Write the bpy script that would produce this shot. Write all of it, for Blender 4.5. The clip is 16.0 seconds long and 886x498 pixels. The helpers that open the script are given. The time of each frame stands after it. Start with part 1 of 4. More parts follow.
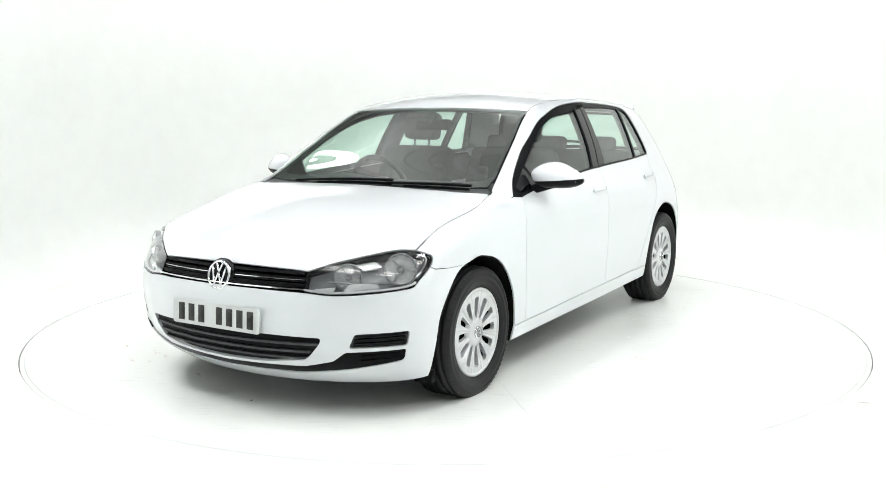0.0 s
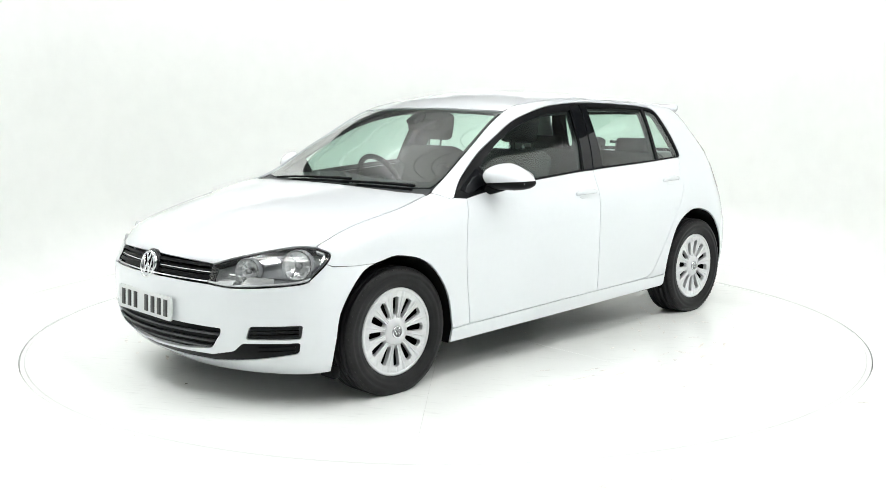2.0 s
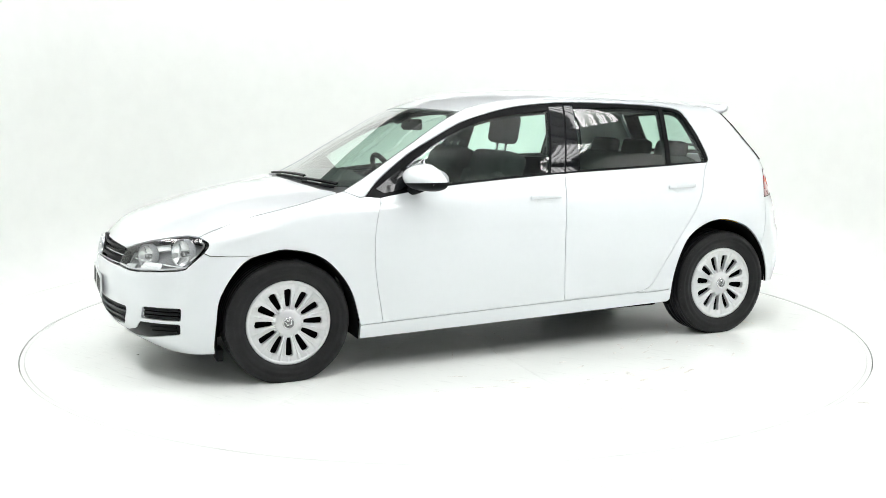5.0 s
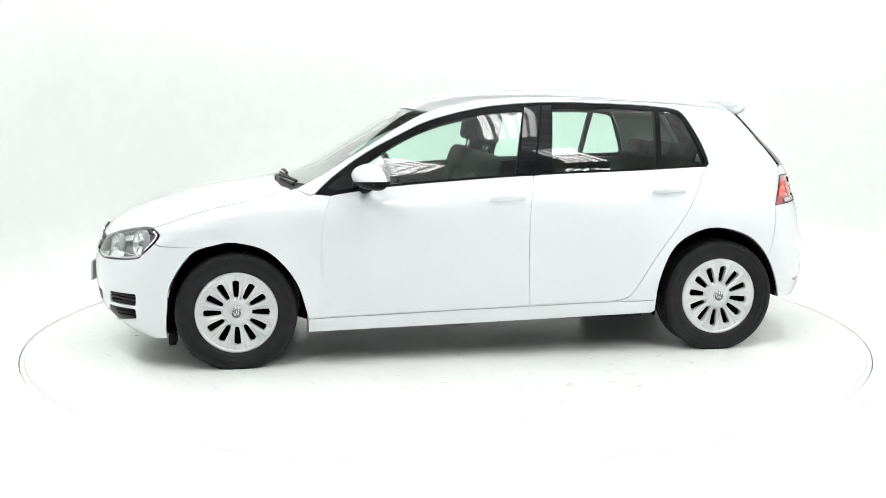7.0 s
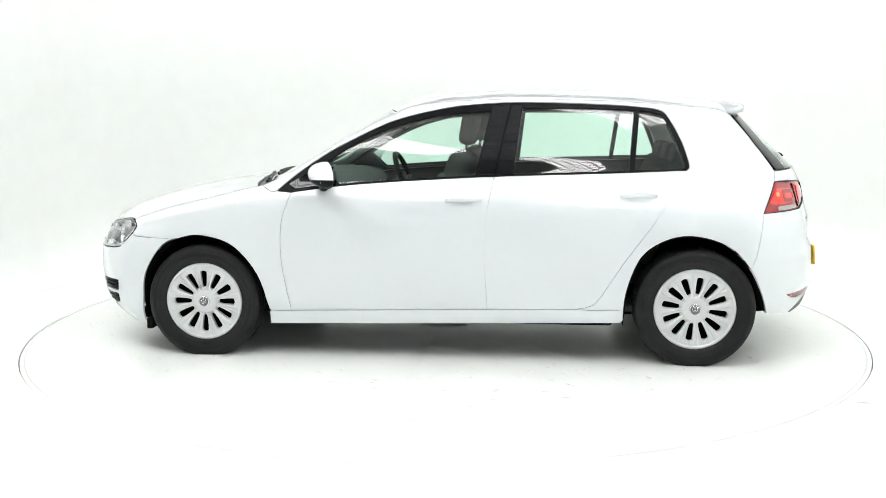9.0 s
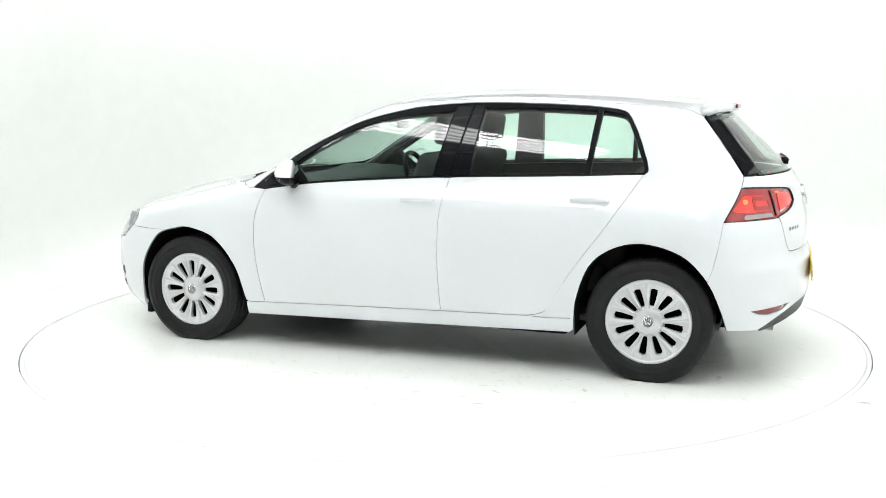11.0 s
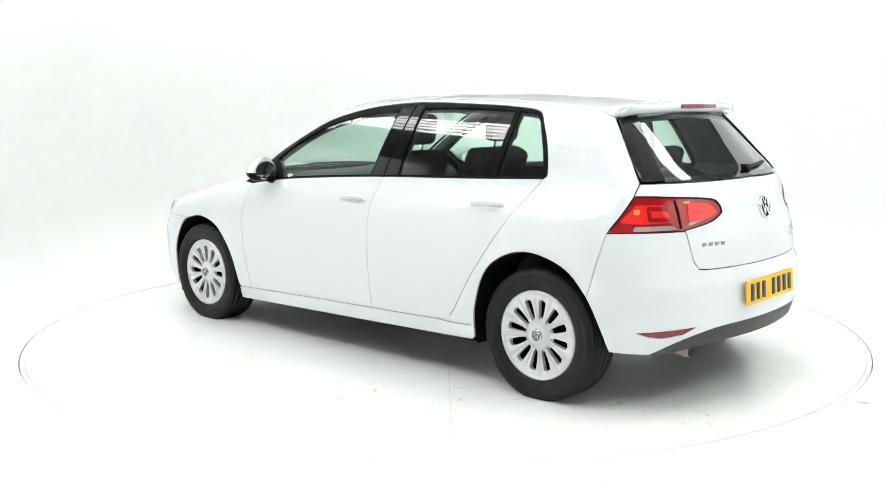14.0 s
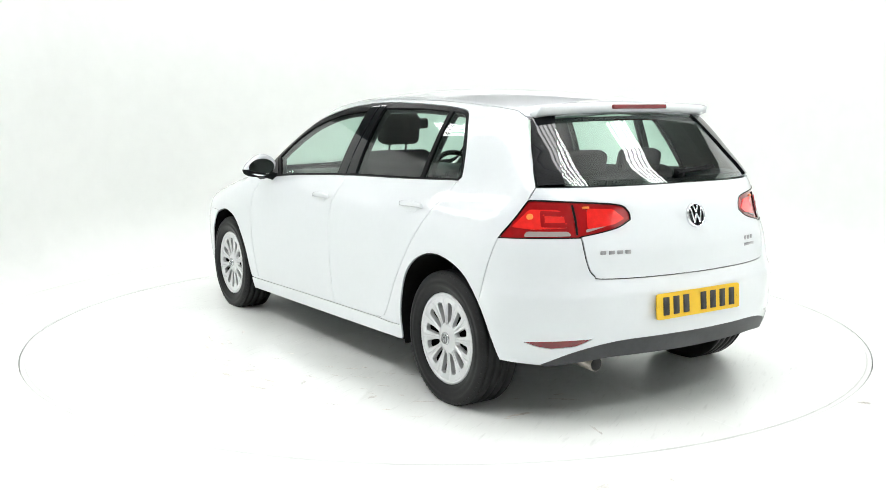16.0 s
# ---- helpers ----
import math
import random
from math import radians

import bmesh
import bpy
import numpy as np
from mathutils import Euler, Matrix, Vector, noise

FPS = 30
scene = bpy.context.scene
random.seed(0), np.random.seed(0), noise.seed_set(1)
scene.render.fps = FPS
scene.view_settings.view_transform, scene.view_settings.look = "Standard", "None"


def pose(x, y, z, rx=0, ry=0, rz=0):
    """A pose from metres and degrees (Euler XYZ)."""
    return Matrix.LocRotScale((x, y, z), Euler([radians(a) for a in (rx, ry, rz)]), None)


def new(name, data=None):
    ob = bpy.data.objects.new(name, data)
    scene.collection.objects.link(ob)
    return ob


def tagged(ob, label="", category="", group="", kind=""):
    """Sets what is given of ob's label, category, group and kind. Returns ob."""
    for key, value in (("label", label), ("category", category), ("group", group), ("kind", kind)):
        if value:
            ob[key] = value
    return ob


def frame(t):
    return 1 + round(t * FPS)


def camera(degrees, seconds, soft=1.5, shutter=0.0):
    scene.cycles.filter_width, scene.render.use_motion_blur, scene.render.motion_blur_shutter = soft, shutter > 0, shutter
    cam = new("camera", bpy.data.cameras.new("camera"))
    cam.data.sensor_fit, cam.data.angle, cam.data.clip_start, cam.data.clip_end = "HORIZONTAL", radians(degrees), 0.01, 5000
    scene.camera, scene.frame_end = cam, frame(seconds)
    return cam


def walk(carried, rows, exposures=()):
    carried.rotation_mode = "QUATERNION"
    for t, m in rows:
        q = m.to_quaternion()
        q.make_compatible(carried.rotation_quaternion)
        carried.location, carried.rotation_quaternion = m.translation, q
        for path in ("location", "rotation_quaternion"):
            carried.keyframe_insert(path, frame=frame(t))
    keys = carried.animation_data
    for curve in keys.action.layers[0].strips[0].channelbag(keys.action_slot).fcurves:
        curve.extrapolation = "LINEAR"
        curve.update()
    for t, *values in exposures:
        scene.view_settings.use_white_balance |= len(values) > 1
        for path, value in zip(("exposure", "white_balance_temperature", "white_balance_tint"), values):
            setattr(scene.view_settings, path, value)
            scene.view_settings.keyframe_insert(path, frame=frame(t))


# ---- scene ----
# ---------------------------------------------------------------- camera
cam = camera(49.62, 16.0, soft=.7)
EYE = pose(0.0, -5.963, 1.36, 90 - 8.54, 0, 0.127) @ pose(0, 0, 0, 0, 0, -0.103)
walk(cam, [(0.0, EYE), (16.0, EYE)])

# ---------------------------------------------------------------- world and exposure
world = bpy.data.worlds.new("world")
world.use_nodes = True
world.node_tree.nodes["Background"].inputs[0].default_value = (.9, .95, 1, 1)
world.node_tree.nodes["Background"].inputs[1].default_value = .3
scene.world = world
scene.view_settings.exposure = -0.17
TUBE = 14.7

# ---------------------------------------------------------------- materials


def material(name, color, rough=.5, metal=0.0, coat=0.0, grain=None, bump=None, spec=.5, emit=0.0, vary=0.0):
    """A principled material. grain: (scale, amount) of colour variation; bump: (scale, strength, depth)."""
    m = bpy.data.materials.new(name)
    m.use_nodes = True
    t = m.node_tree
    n, b = t.nodes, t.nodes["Principled BSDF"]
    b.inputs["Base Color"].default_value = (*color, 1)
    b.inputs["Roughness"].default_value = rough
    b.inputs["Metallic"].default_value = metal
    b.inputs["Coat Weight"].default_value = coat
    b.inputs["Coat Roughness"].default_value = .03
    b.inputs["Specular IOR Level"].default_value = spec
    if emit:
        b.inputs["Emission Color"].default_value = (*color, 1)
        b.inputs["Emission Strength"].default_value = emit
    co = n.new("ShaderNodeTexCoord")
    if grain:
        big, fine = n.new("ShaderNodeTexNoise"), n.new("ShaderNodeTexNoise")
        big.inputs["Scale"].default_value, fine.inputs["Scale"].default_value = grain[0], grain[0] * 9
        fine.inputs["Detail"].default_value = 6
        add = n.new("ShaderNodeMath")
        add.operation = "ADD"
        ramp = n.new("ShaderNodeMapRange")
        ramp.inputs[1].default_value, ramp.inputs[2].default_value = .7, 1.3
        ramp.inputs[3].default_value, ramp.inputs[4].default_value = 1 - grain[1], 1 + grain[1]
        mul = n.new("ShaderNodeVectorMath")
        mul.operation = "SCALE"
        mul.inputs[0].default_value = color
        t.links.new(co.outputs["Object"], big.inputs["Vector"])
        t.links.new(co.outputs["Object"], fine.inputs["Vector"])
        t.links.new(big.outputs[0], add.inputs[0])
        t.links.new(fine.outputs[0], add.inputs[1])
        t.links.new(add.outputs[0], ramp.inputs[0])
        t.links.new(ramp.outputs[0], mul.inputs["Scale"])
        t.links.new(mul.outputs[0], b.inputs["Base Color"])
    if bump:
        tex, bm = n.new("ShaderNodeTexNoise"), n.new("ShaderNodeBump")
        tex.inputs["Scale"].default_value, tex.inputs["Detail"].default_value = bump[0], 4
        bm.inputs["Strength"].default_value, bm.inputs["Distance"].default_value = bump[1], bump[2]
        t.links.new(co.outputs["Object"], tex.inputs["Vector"])
        t.links.new(tex.outputs[0], bm.inputs["Height"])
        t.links.new(bm.outputs[0], b.inputs["Normal"])
    return m


def glass_material(name, tint, rough=0.0, base=.07):
    """Thin pane: tinted see-through with a gloss that grows at grazing angles."""
    m = bpy.data.materials.new(name)
    m.use_nodes = True
    t = m.node_tree
    n = t.nodes
    n.remove(n["Principled BSDF"])
    clear, gloss, mix, face = n.new("ShaderNodeBsdfTransparent"), n.new("ShaderNodeBsdfGlossy"), n.new("ShaderNodeMixShader"), n.new("ShaderNodeLayerWeight")
    power, fres = n.new("ShaderNodeMath"), n.new("ShaderNodeMath")
    clear.inputs[0].default_value = (*tint, 1)
    gloss.inputs[0].default_value = (1, 1, 1, 1)
    gloss.inputs["Roughness"].default_value = rough
    face.inputs["Blend"].default_value = .5
    power.operation, power.inputs[1].default_value = "POWER", 4.0
    fres.operation, fres.inputs[1].default_value, fres.inputs[2].default_value = "MULTIPLY_ADD", .90, base
    t.links.new(face.outputs["Facing"], power.inputs[0])
    t.links.new(power.outputs[0], fres.inputs[0])
    t.links.new(fres.outputs[0], mix.inputs[0])
    t.links.new(clear.outputs[0], mix.inputs[1])
    t.links.new(gloss.outputs[0], mix.inputs[2])
    t.links.new(mix.outputs[0], n["Material Output"].inputs[0])
    return m


def floor_material(name, color, marks):
    """White painted floor with scuffs, tyre marks and dirt."""
    m = material(name, color, rough=.22, bump=(60, .04, .001))
    t = m.node_tree
    n, b = t.nodes, t.nodes["Principled BSDF"]
    co = n.new("ShaderNodeTexCoord")
    last = None
    for scale, low, high, dark, stretch in ((1.3, .52, .75, .93, (1, 1, 1)), (6, .60, .80, .86, (1, 6, 1)), (9, .62, .80, .82, (1, 9, 1))):
        mp, tex, rmp = n.new("ShaderNodeMapping"), n.new("ShaderNodeTexNoise"), n.new("ShaderNodeMapRange")
        mp.inputs["Scale"].default_value = stretch
        tex.inputs["Scale"].default_value, tex.inputs["Detail"].default_value = scale, 5
        rmp.inputs[1].default_value, rmp.inputs[2].default_value = low, high
        rmp.inputs[3].default_value, rmp.inputs[4].default_value = 1, 1 - (1 - dark) * marks
        t.links.new(co.outputs["Object"], mp.inputs[0])
        t.links.new(mp.outputs[0], tex.inputs["Vector"])
        t.links.new(tex.outputs[0], rmp.inputs[0])
        if last is None:
            last = rmp
        else:
            mul = n.new("ShaderNodeMath")
            mul.operation = "MULTIPLY"
            t.links.new(last.outputs[0], mul.inputs[0])
            t.links.new(rmp.outputs[0], mul.inputs[1])
            last = mul
    sc = n.new("ShaderNodeVectorMath")
    sc.operation = "SCALE"
    sc.inputs[0].default_value = color
    t.links.new(last.outputs[0], sc.inputs["Scale"])
    t.links.new(sc.outputs[0], b.inputs["Base Color"])
    return m


PAINT = material("white_car_paint", (.715, .745, .765), rough=.38, coat=1.0, grain=(3, .01))
STUDIO = material("white_studio_paint", (.88, .90, .877), rough=.45, grain=(.8, .02), bump=(40, .05, .002))
FLOOR = floor_material("white_floor_paint", (.88, .90, .877), .5)
DISC = floor_material("scuffed_floor_paint", (.88, .90, .877), 1.0)
SCUFF = material("grey_scuff", (.60, .59, .56), rough=.6, grain=(40, .35))
RUST_SCUFF = material("brown_scuff", (.57, .54, .49), rough=.6, grain=(35, .35))
DIRT = material("dark_dirt", (.02, .022, .015), rough=.8, grain=(60, .3))
PIT = material("dark_gap", (.03, .03, .03), rough=.9, grain=(5, .3))
ROOFING = material("grey_roof_sheet", (.60, .61, .60), rough=.6, grain=(2, .12))
HALL = material("grey_hall_paint", (.38, .39, .38), rough=.6, grain=(1.5, .08), bump=(30, .05, .003))
TUBE_GLOW = material("tube_glow", (1, 1, 1), emit=TUBE)
LAMP_BODY = material("lamp_housing", (.7, .7, .7), rough=.4, grain=(6, .05))
GLASS = glass_material("green_tinted_glass", (.80, .95, .88), base=.06)
SCREEN_GLASS = glass_material("laminated_glass", (.80, .95, .88), base=.17)
DARK_GLASS = glass_material("rear_glass", (.66, .80, .73))
CLEAR = glass_material("clear_lens", (.97, .98, .98), base=.05)
TRIM = material("black_trim", (.007, .0075, .008), rough=.34, spec=.06, grain=(30, .15))
GLOSS_BLACK = material("gloss_black", (.004, .0045, .006), rough=.04, spec=.35, grain=(10, .1))
PLASTIC = material("dark_grey_plastic", (.035, .037, .04), rough=.5, grain=(40, .15), bump=(300, .15, .001))
RUBBER = material("tyre_rubber", (.011, .0113, .0118), rough=.5, spec=.22, grain=(20, .25), bump=(120, .2, .001))
WELL = material("wheel_well_liner", (.004, .004, .004), rough=.95, spec=.1, grain=(15, .3))
SILVER = material("silver_paint", (.62, .63, .64), rough=.32, metal=.35, coat=.4, grain=(8, .03))
BADGE = material("worn_chrome", (.34, .34, .35), rough=.28, metal=.8, grain=(20, .1))
CAP_GREY = material("grey_cap", (.20, .205, .21), rough=.3, metal=.4, grain=(20, .1))
BULB = material("smoky_bulb", (.12, .12, .12), rough=.1, grain=(30, .2))
CHROME = material("chrome", (.75, .76, .78), rough=.08, metal=1.0, grain=(12, .03))
REFLECTOR = material("lamp_reflector", (.95, .96, .97), rough=.12, metal=.65, grain=(60, .05))
LAMP_BASE = material("lamp_bezel", (.27, .28, .29), rough=.28, grain=(20, .1))
CABIN = material("dark_cabin_plastic", (.045, .047, .05), rough=.6, grain=(20, .15), bump=(200, .2, .001))
CLOTH = material("charcoal_seat_cloth", (.04, .04, .042), rough=.95, grain=(60, .25), bump=(250, .4, .002))
LINER = material("pale_headliner", (.42, .43, .42), rough=.9, grain=(50, .05))
STEEL = material("exhaust_steel", (.30, .27, .24), rough=.35, metal=1.0, grain=(20, .25))
UNDER = material("underbody", (.006, .006, .006), rough=.95, spec=.1, grain=(5, .3))
RED = material("red_lens", (.82, .024, .020), rough=.10, coat=1.0, grain=(40, .12))
DEEP_RED = material("dark_red_lens", (.36, .008, .010), rough=.10, coat=1.0, grain=(40, .12))
RED_REFLECTOR = material("red_reflector", (.20, .010, .014), rough=.2, coat=.6, grain=(80, .2))
AMBER = material("amber_bulb", (.85, .25, .05), rough=.3, grain=(30, .1))
PALE_LENS = material("pale_lens", (.36, .29, .28), rough=.12, coat=1.0, grain=(60, .08))
PLATE_WHITE = material("white_plate", (.62, .64, .64), rough=.4, grain=(30, .03))
PLATE_YELLOW = material("yellow_plate", (.80, .50, .012), rough=.4, grain=(30, .03))
INK = material("plate_ink", (.02, .02, .02), rough=.5, grain=(30, .1))
MIRROR = material("mirror_glass", (.85, .86, .86), rough=.01, metal=1.0)

# ---------------------------------------------------------------- car surface
# Car space: x ahead, y to the car's left, z up; origin on the ground midway between the axles.

def curve1(keys):
    """A smooth function through (a, b) keys (monotone cubic)."""
    ka, kb = np.array([k[0] for k in keys], float), np.array([k[1] for k in keys], float)
    h, d = np.diff(ka), np.diff(kb) / np.diff(ka)
    m = np.zeros(len(ka))
    m[0], m[-1] = d[0], d[-1]
    for i in range(1, len(ka) - 1):
        if d[i - 1] * d[i] > 0:
            w1, w2 = 2 * h[i] + h[i - 1], h[i] + 2 * h[i - 1]
            m[i] = (w1 + w2) / (w1 / d[i - 1] + w2 / d[i])

    def f(a):
        a = np.asarray(a, float)
        i = np.clip(np.searchsorted(ka, a) - 1, 0, len(ka) - 2)
        t = (a - ka[i]) / h[i]
        inside = ((1 + 2 * t) * (1 - t) ** 2 * kb[i] + t * (1 - t) ** 2 * h[i] * m[i]
                  + t * t * (3 - 2 * t) * kb[i + 1] + t * t * (t - 1) * h[i] * m[i + 1])
        low, high = kb[0] + (a - ka[0]) * m[0], kb[-1] + (a - ka[-1]) * m[-1]
        return np.where(t < 0, low, np.where(t > 1, high, inside))
    return f


side_prof = curve1([(.12, .83), (.25, .866), (.40, .884), (.58, .893), (.72, .893), (.81, .884), (.87, .866), (.92, .838), (.97, .812),
                    (1.1, .766), (1.25, .695), (1.37, .625), (1.46, .56)])
side_low = curve1([(-2.2, .85), (-1.9, .93), (-1.5, .985), (-1.0, 1.0), (0, 1.0), (1.0, 1.0), (1.5, .985), (1.8, .95), (2.1, .86)])
side_high = curve1([(-2.0, .83), (-1.6, .893), (-1.28, .934), (-.8, .976), (-.2, 1.0), (.5, .99), (.9, .965), (1.3, .945), (2.1, .87)])
top_line = curve1([(-2.3, 1.27), (-1.9, 1.33), (-1.6, 1.375), (-1.2, 1.418), (-.8, 1.443), (-.4, 1.452), (-.05, 1.440), (.2, 1.405), (.37, 1.345),
                   (.7, 1.157), (1.0, .985), (1.07, .958), (1.2, .940), (1.5, .895), (1.8, .825), (2.0, .755), (2.1, .705), (2.2, .62)])
top_crown = curve1([(-2, .20), (-1, .17), (0, .16), (.4, .09), (.9, .04), (1.4, .10), (2, .16)])
front_line = curve1([(.10, 1.90), (.17, 2.02), (.23, 2.09), (.31, 2.135), (.45, 2.152), (.55, 2.145), (.62, 2.118), (.68, 2.085), (.75, 2.03), (.9, 1.85)])
rear_line = curve1([(.10, -1.86), (.18, -1.97), (.28, -2.03), (.42, -2.064), (.57, -2.062), (.63, -2.04), (.75, -2.035), (.85, -2.012),
                    (.94, -1.99), (1.0, -1.96), (1.15, -1.81), (1.32, -1.632), (1.5, -1.45)])


def step01(a):
    a = np.clip(a, 0, 1)
    return a * a * (3 - 2 * a)


def smax(a, b, k):
    h = np.clip(.5 + .5 * (a - b) / k, 0, 1)
    return b + (a - b) * h + k * h * (1 - h)


def solid(x, y, z):
    """Below zero inside the body, above zero outside."""
    y = np.abs(y)
    s = step01((z - .65) / .5)
    side = y - side_prof(z) * (side_low(x) * (1 - s) + side_high(x) * s)
    bow = .14 * step01((x + .1) / .5) * y * y
    top = (z - top_line(x + bow) + top_crown(x) * y * y) * .8
    front = x - front_line(z) + .36 * y ** 2 + .26 * y ** 6
    up = step01((z - .6) / .35)
    rear = (rear_line(z) + (.28 + .10 * up) * y ** 2 + (.42 + .10 * up) * y ** 6 - x) * .9
    v = smax(side, top, .055)
    v = smax(v, front, .06)
    return smax(v, rear, .05)


CF, CR = 1.15, -1.15


def rays(chart, a, b):
    """Start and direction of the chart's lines: s side, t top, f round the nose, r round the tail (degrees)."""
    a, b = np.asarray(a, float), np.asarray(b, float)
    o = np.zeros_like(a)
    if chart == "s":
        return np.stack([a, o, b], -1), np.stack([o, o + 1, o], -1)
    if chart == "t":
        return np.stack([a, b, o + .3], -1), np.stack([o, o, o + 1], -1)
    c, n = (CF, 1) if chart == "f" else (CR, -1)
    r = np.radians(a)
    return np.stack([o + c, o, b], -1), np.stack([n * np.cos(r), np.sin(r), o], -1)


def on_body(chart, a, b, out=0.0):
    p, d = rays(chart, a, b)
    lo, hi = np.zeros(p.shape[:-1]), np.full(p.shape[:-1], 1.6)
    for _ in range(34):
        mid = (lo + hi) / 2
        q = p + d * mid[..., None]
        inside = solid(q[..., 0], q[..., 1], q[..., 2]) < 0
        lo, hi = np.where(inside, mid, lo), np.where(inside, hi, mid)
    q = p + d * lo[..., None]
    return q + normal_at(q) * out if out else q


def normal_at(q):
    e, g = 2e-3, []
    for i in range(3):
        h = np.zeros(3)
        h[i] = e
        u, v = q + h, q - h
        g.append(solid(u[..., 0], u[..., 1], u[..., 2]) - solid(v[..., 0], v[..., 1], v[..., 2]))
    g = np.stack(g, -1)
    return g / np.maximum(np.linalg.norm(g, axis=-1, keepdims=True), 1e-9)


def to_chart(chart, q):
    q = np.asarray(q, float)
    if chart == "s":
        return q[..., [0, 2]]
    if chart == "t":
        return q[..., [0, 1]]
    c, n = (CF, 1) if chart == "f" else (CR, -1)
    return np.stack([np.degrees(np.arctan2(q[..., 1], n * (q[..., 0] - c))), q[..., 2]], -1)

# ---------------------------------------------------------------- mesh helpers
from mathutils.geometry import delaunay_2d_cdt


def part(name, bm, mat, parent=None, label="", m=None):
    """Links a bmesh as one mesh object under a thing or a part."""
    me = bpy.data.meshes.new(name)
    bm.to_mesh(me)
    bm.free()
    me.materials.append(mat)
    ob = new(name, me)
    if parent:
        ob.parent = parent
    if m is not None:
        ob.matrix_basis = m
    if label:
        tagged(ob, label)
    return ob


def mesh_part(name, verts, faces, mat, parent=None, label="", smooth=True, normals=None, m=None):
    me = bpy.data.meshes.new(name)
    me.from_pydata([tuple(v) for v in verts], [], faces)
    me.materials.append(mat)
    if smooth:
        me.polygons.foreach_set("use_smooth", [True] * len(me.polygons))
    if normals is not None:
        me.normals_split_custom_set_from_vertices([tuple(v) for v in normals])
    ob = new(name, me)
    if parent:
        ob.parent = parent
    if m is not None:
        ob.matrix_basis = m
    if label:
        tagged(ob, label)
    return ob


def box_bm(size, at=(0, 0, 0), bevel=0.0, seg=2, bm=None, rot=None):
    own = bmesh.new()
    bmesh.ops.create_cube(own, size=1, matrix=Matrix.Diagonal((*size, 1)))
    if bevel:
        bmesh.ops.bevel(own, geom=own.edges[:], offset=bevel, segments=seg, affect="EDGES", profile=.6)
    own.transform(Matrix.Translation(at) @ (rot or Matrix.Identity(4)))
    for f in own.faces:
        f.smooth = True
    if bm is None:
        return own
    me = bpy.data.meshes.new("tmp")
    own.to_mesh(me)
    own.free()
    bm.from_mesh(me)
    bpy.data.meshes.remove(me)
    return bm


def lathe_bm(profile, n=48, axis="y", bm=None, cap=False):
    """Turns (radius, along) points about an axis."""
    bm = bm or bmesh.new()
    rings = []
    for r, h in profile:
        ring = []
        for i in range(n):
            a = 2 * math.pi * i / n
            c, s = r * math.cos(a), r * math.sin(a)
            ring.append(bm.verts.new({"y": (c, h, s), "z": (c, s, h), "x": (h, c, s)}[axis]))
        rings.append(ring)
    for p, q in zip(rings, rings[1:]):
        for i in range(n):
            f = bm.faces.new((p[i], p[(i + 1) % n], q[(i + 1) % n], q[i]))
            f.smooth = True
    if cap:
        bm.faces.new(rings[-1])
        bm.faces.new(rings[0][::-1])
    bmesh.ops.recalc_face_normals(bm, faces=bm.faces[:])
    return bm


def tube_bm(points, r, n=10, bm=None):
    """A round bar along a line of points."""
    bm = bm or bmesh.new()
    pts = [Vector(p) for p in points]
    rings = []
    for i, p in enumerate(pts):
        d = (pts[min(i + 1, len(pts) - 1)] - pts[max(i - 1, 0)]).normalized()
        u = d.orthogonal().normalized() if i == 0 else (u - d * u.dot(d)).normalized()
        v = d.cross(u)
        rings.append([bm.verts.new(p + (u * math.cos(a) + v * math.sin(a)) * r) for a in [2 * math.pi * k / n for k in range(n)]])
    for p, q in zip(rings, rings[1:]):
        for i in range(n):
            f = bm.faces.new((p[i], p[(i + 1) % n], q[(i + 1) % n], q[i]))
            f.smooth = True
    bm.faces.new(rings[0][::-1])
    bm.faces.new(rings[-1])
    return bm


def spline(pts, k=8):
    """Points along a smooth line through pts."""
    p = np.array(pts, float)
    e = np.vstack([2 * p[0] - p[1], p, 2 * p[-1] - p[-2]])
    out = []
    for i in range(1, len(e) - 2):
        for t in np.arange(k) / k:
            a, b, c, d = e[i - 1], e[i], e[i + 1], e[i + 2]
            out.append(.5 * (2 * b + (c - a) * t + (2 * a - 5 * b + 4 * c - d) * t * t + (3 * b - a - 3 * c + d) * t ** 3))
    out.append(p[-1])
    return np.array(out)


def rounded(pts, r, k=5):
    """A closed outline with its corners rounded."""
    p = np.array(pts, float)
    p = p[np.linalg.norm(p - np.roll(p, 1, 0), axis=1) > 1e-4]
    out = []
    for i in range(len(p)):
        a, b, c = p[i - 1], p[i], p[(i + 1) % len(p)]
        u, v = a - b, c - b
        lu, lv = np.linalg.norm(u), np.linalg.norm(v)
        q = min(r, .45 * lu, .45 * lv)
        s, e = b + u / lu * q, b + v / lv * q
        for t in np.linspace(0, 1, k):
            out.append((1 - t) ** 2 * s + 2 * t * (1 - t) * b + t * t * e)
    return np.array(out)


UNIT = {"s": 1.0, "t": 1.0, "f": 1 / 57.3, "r": 1 / 57.3}


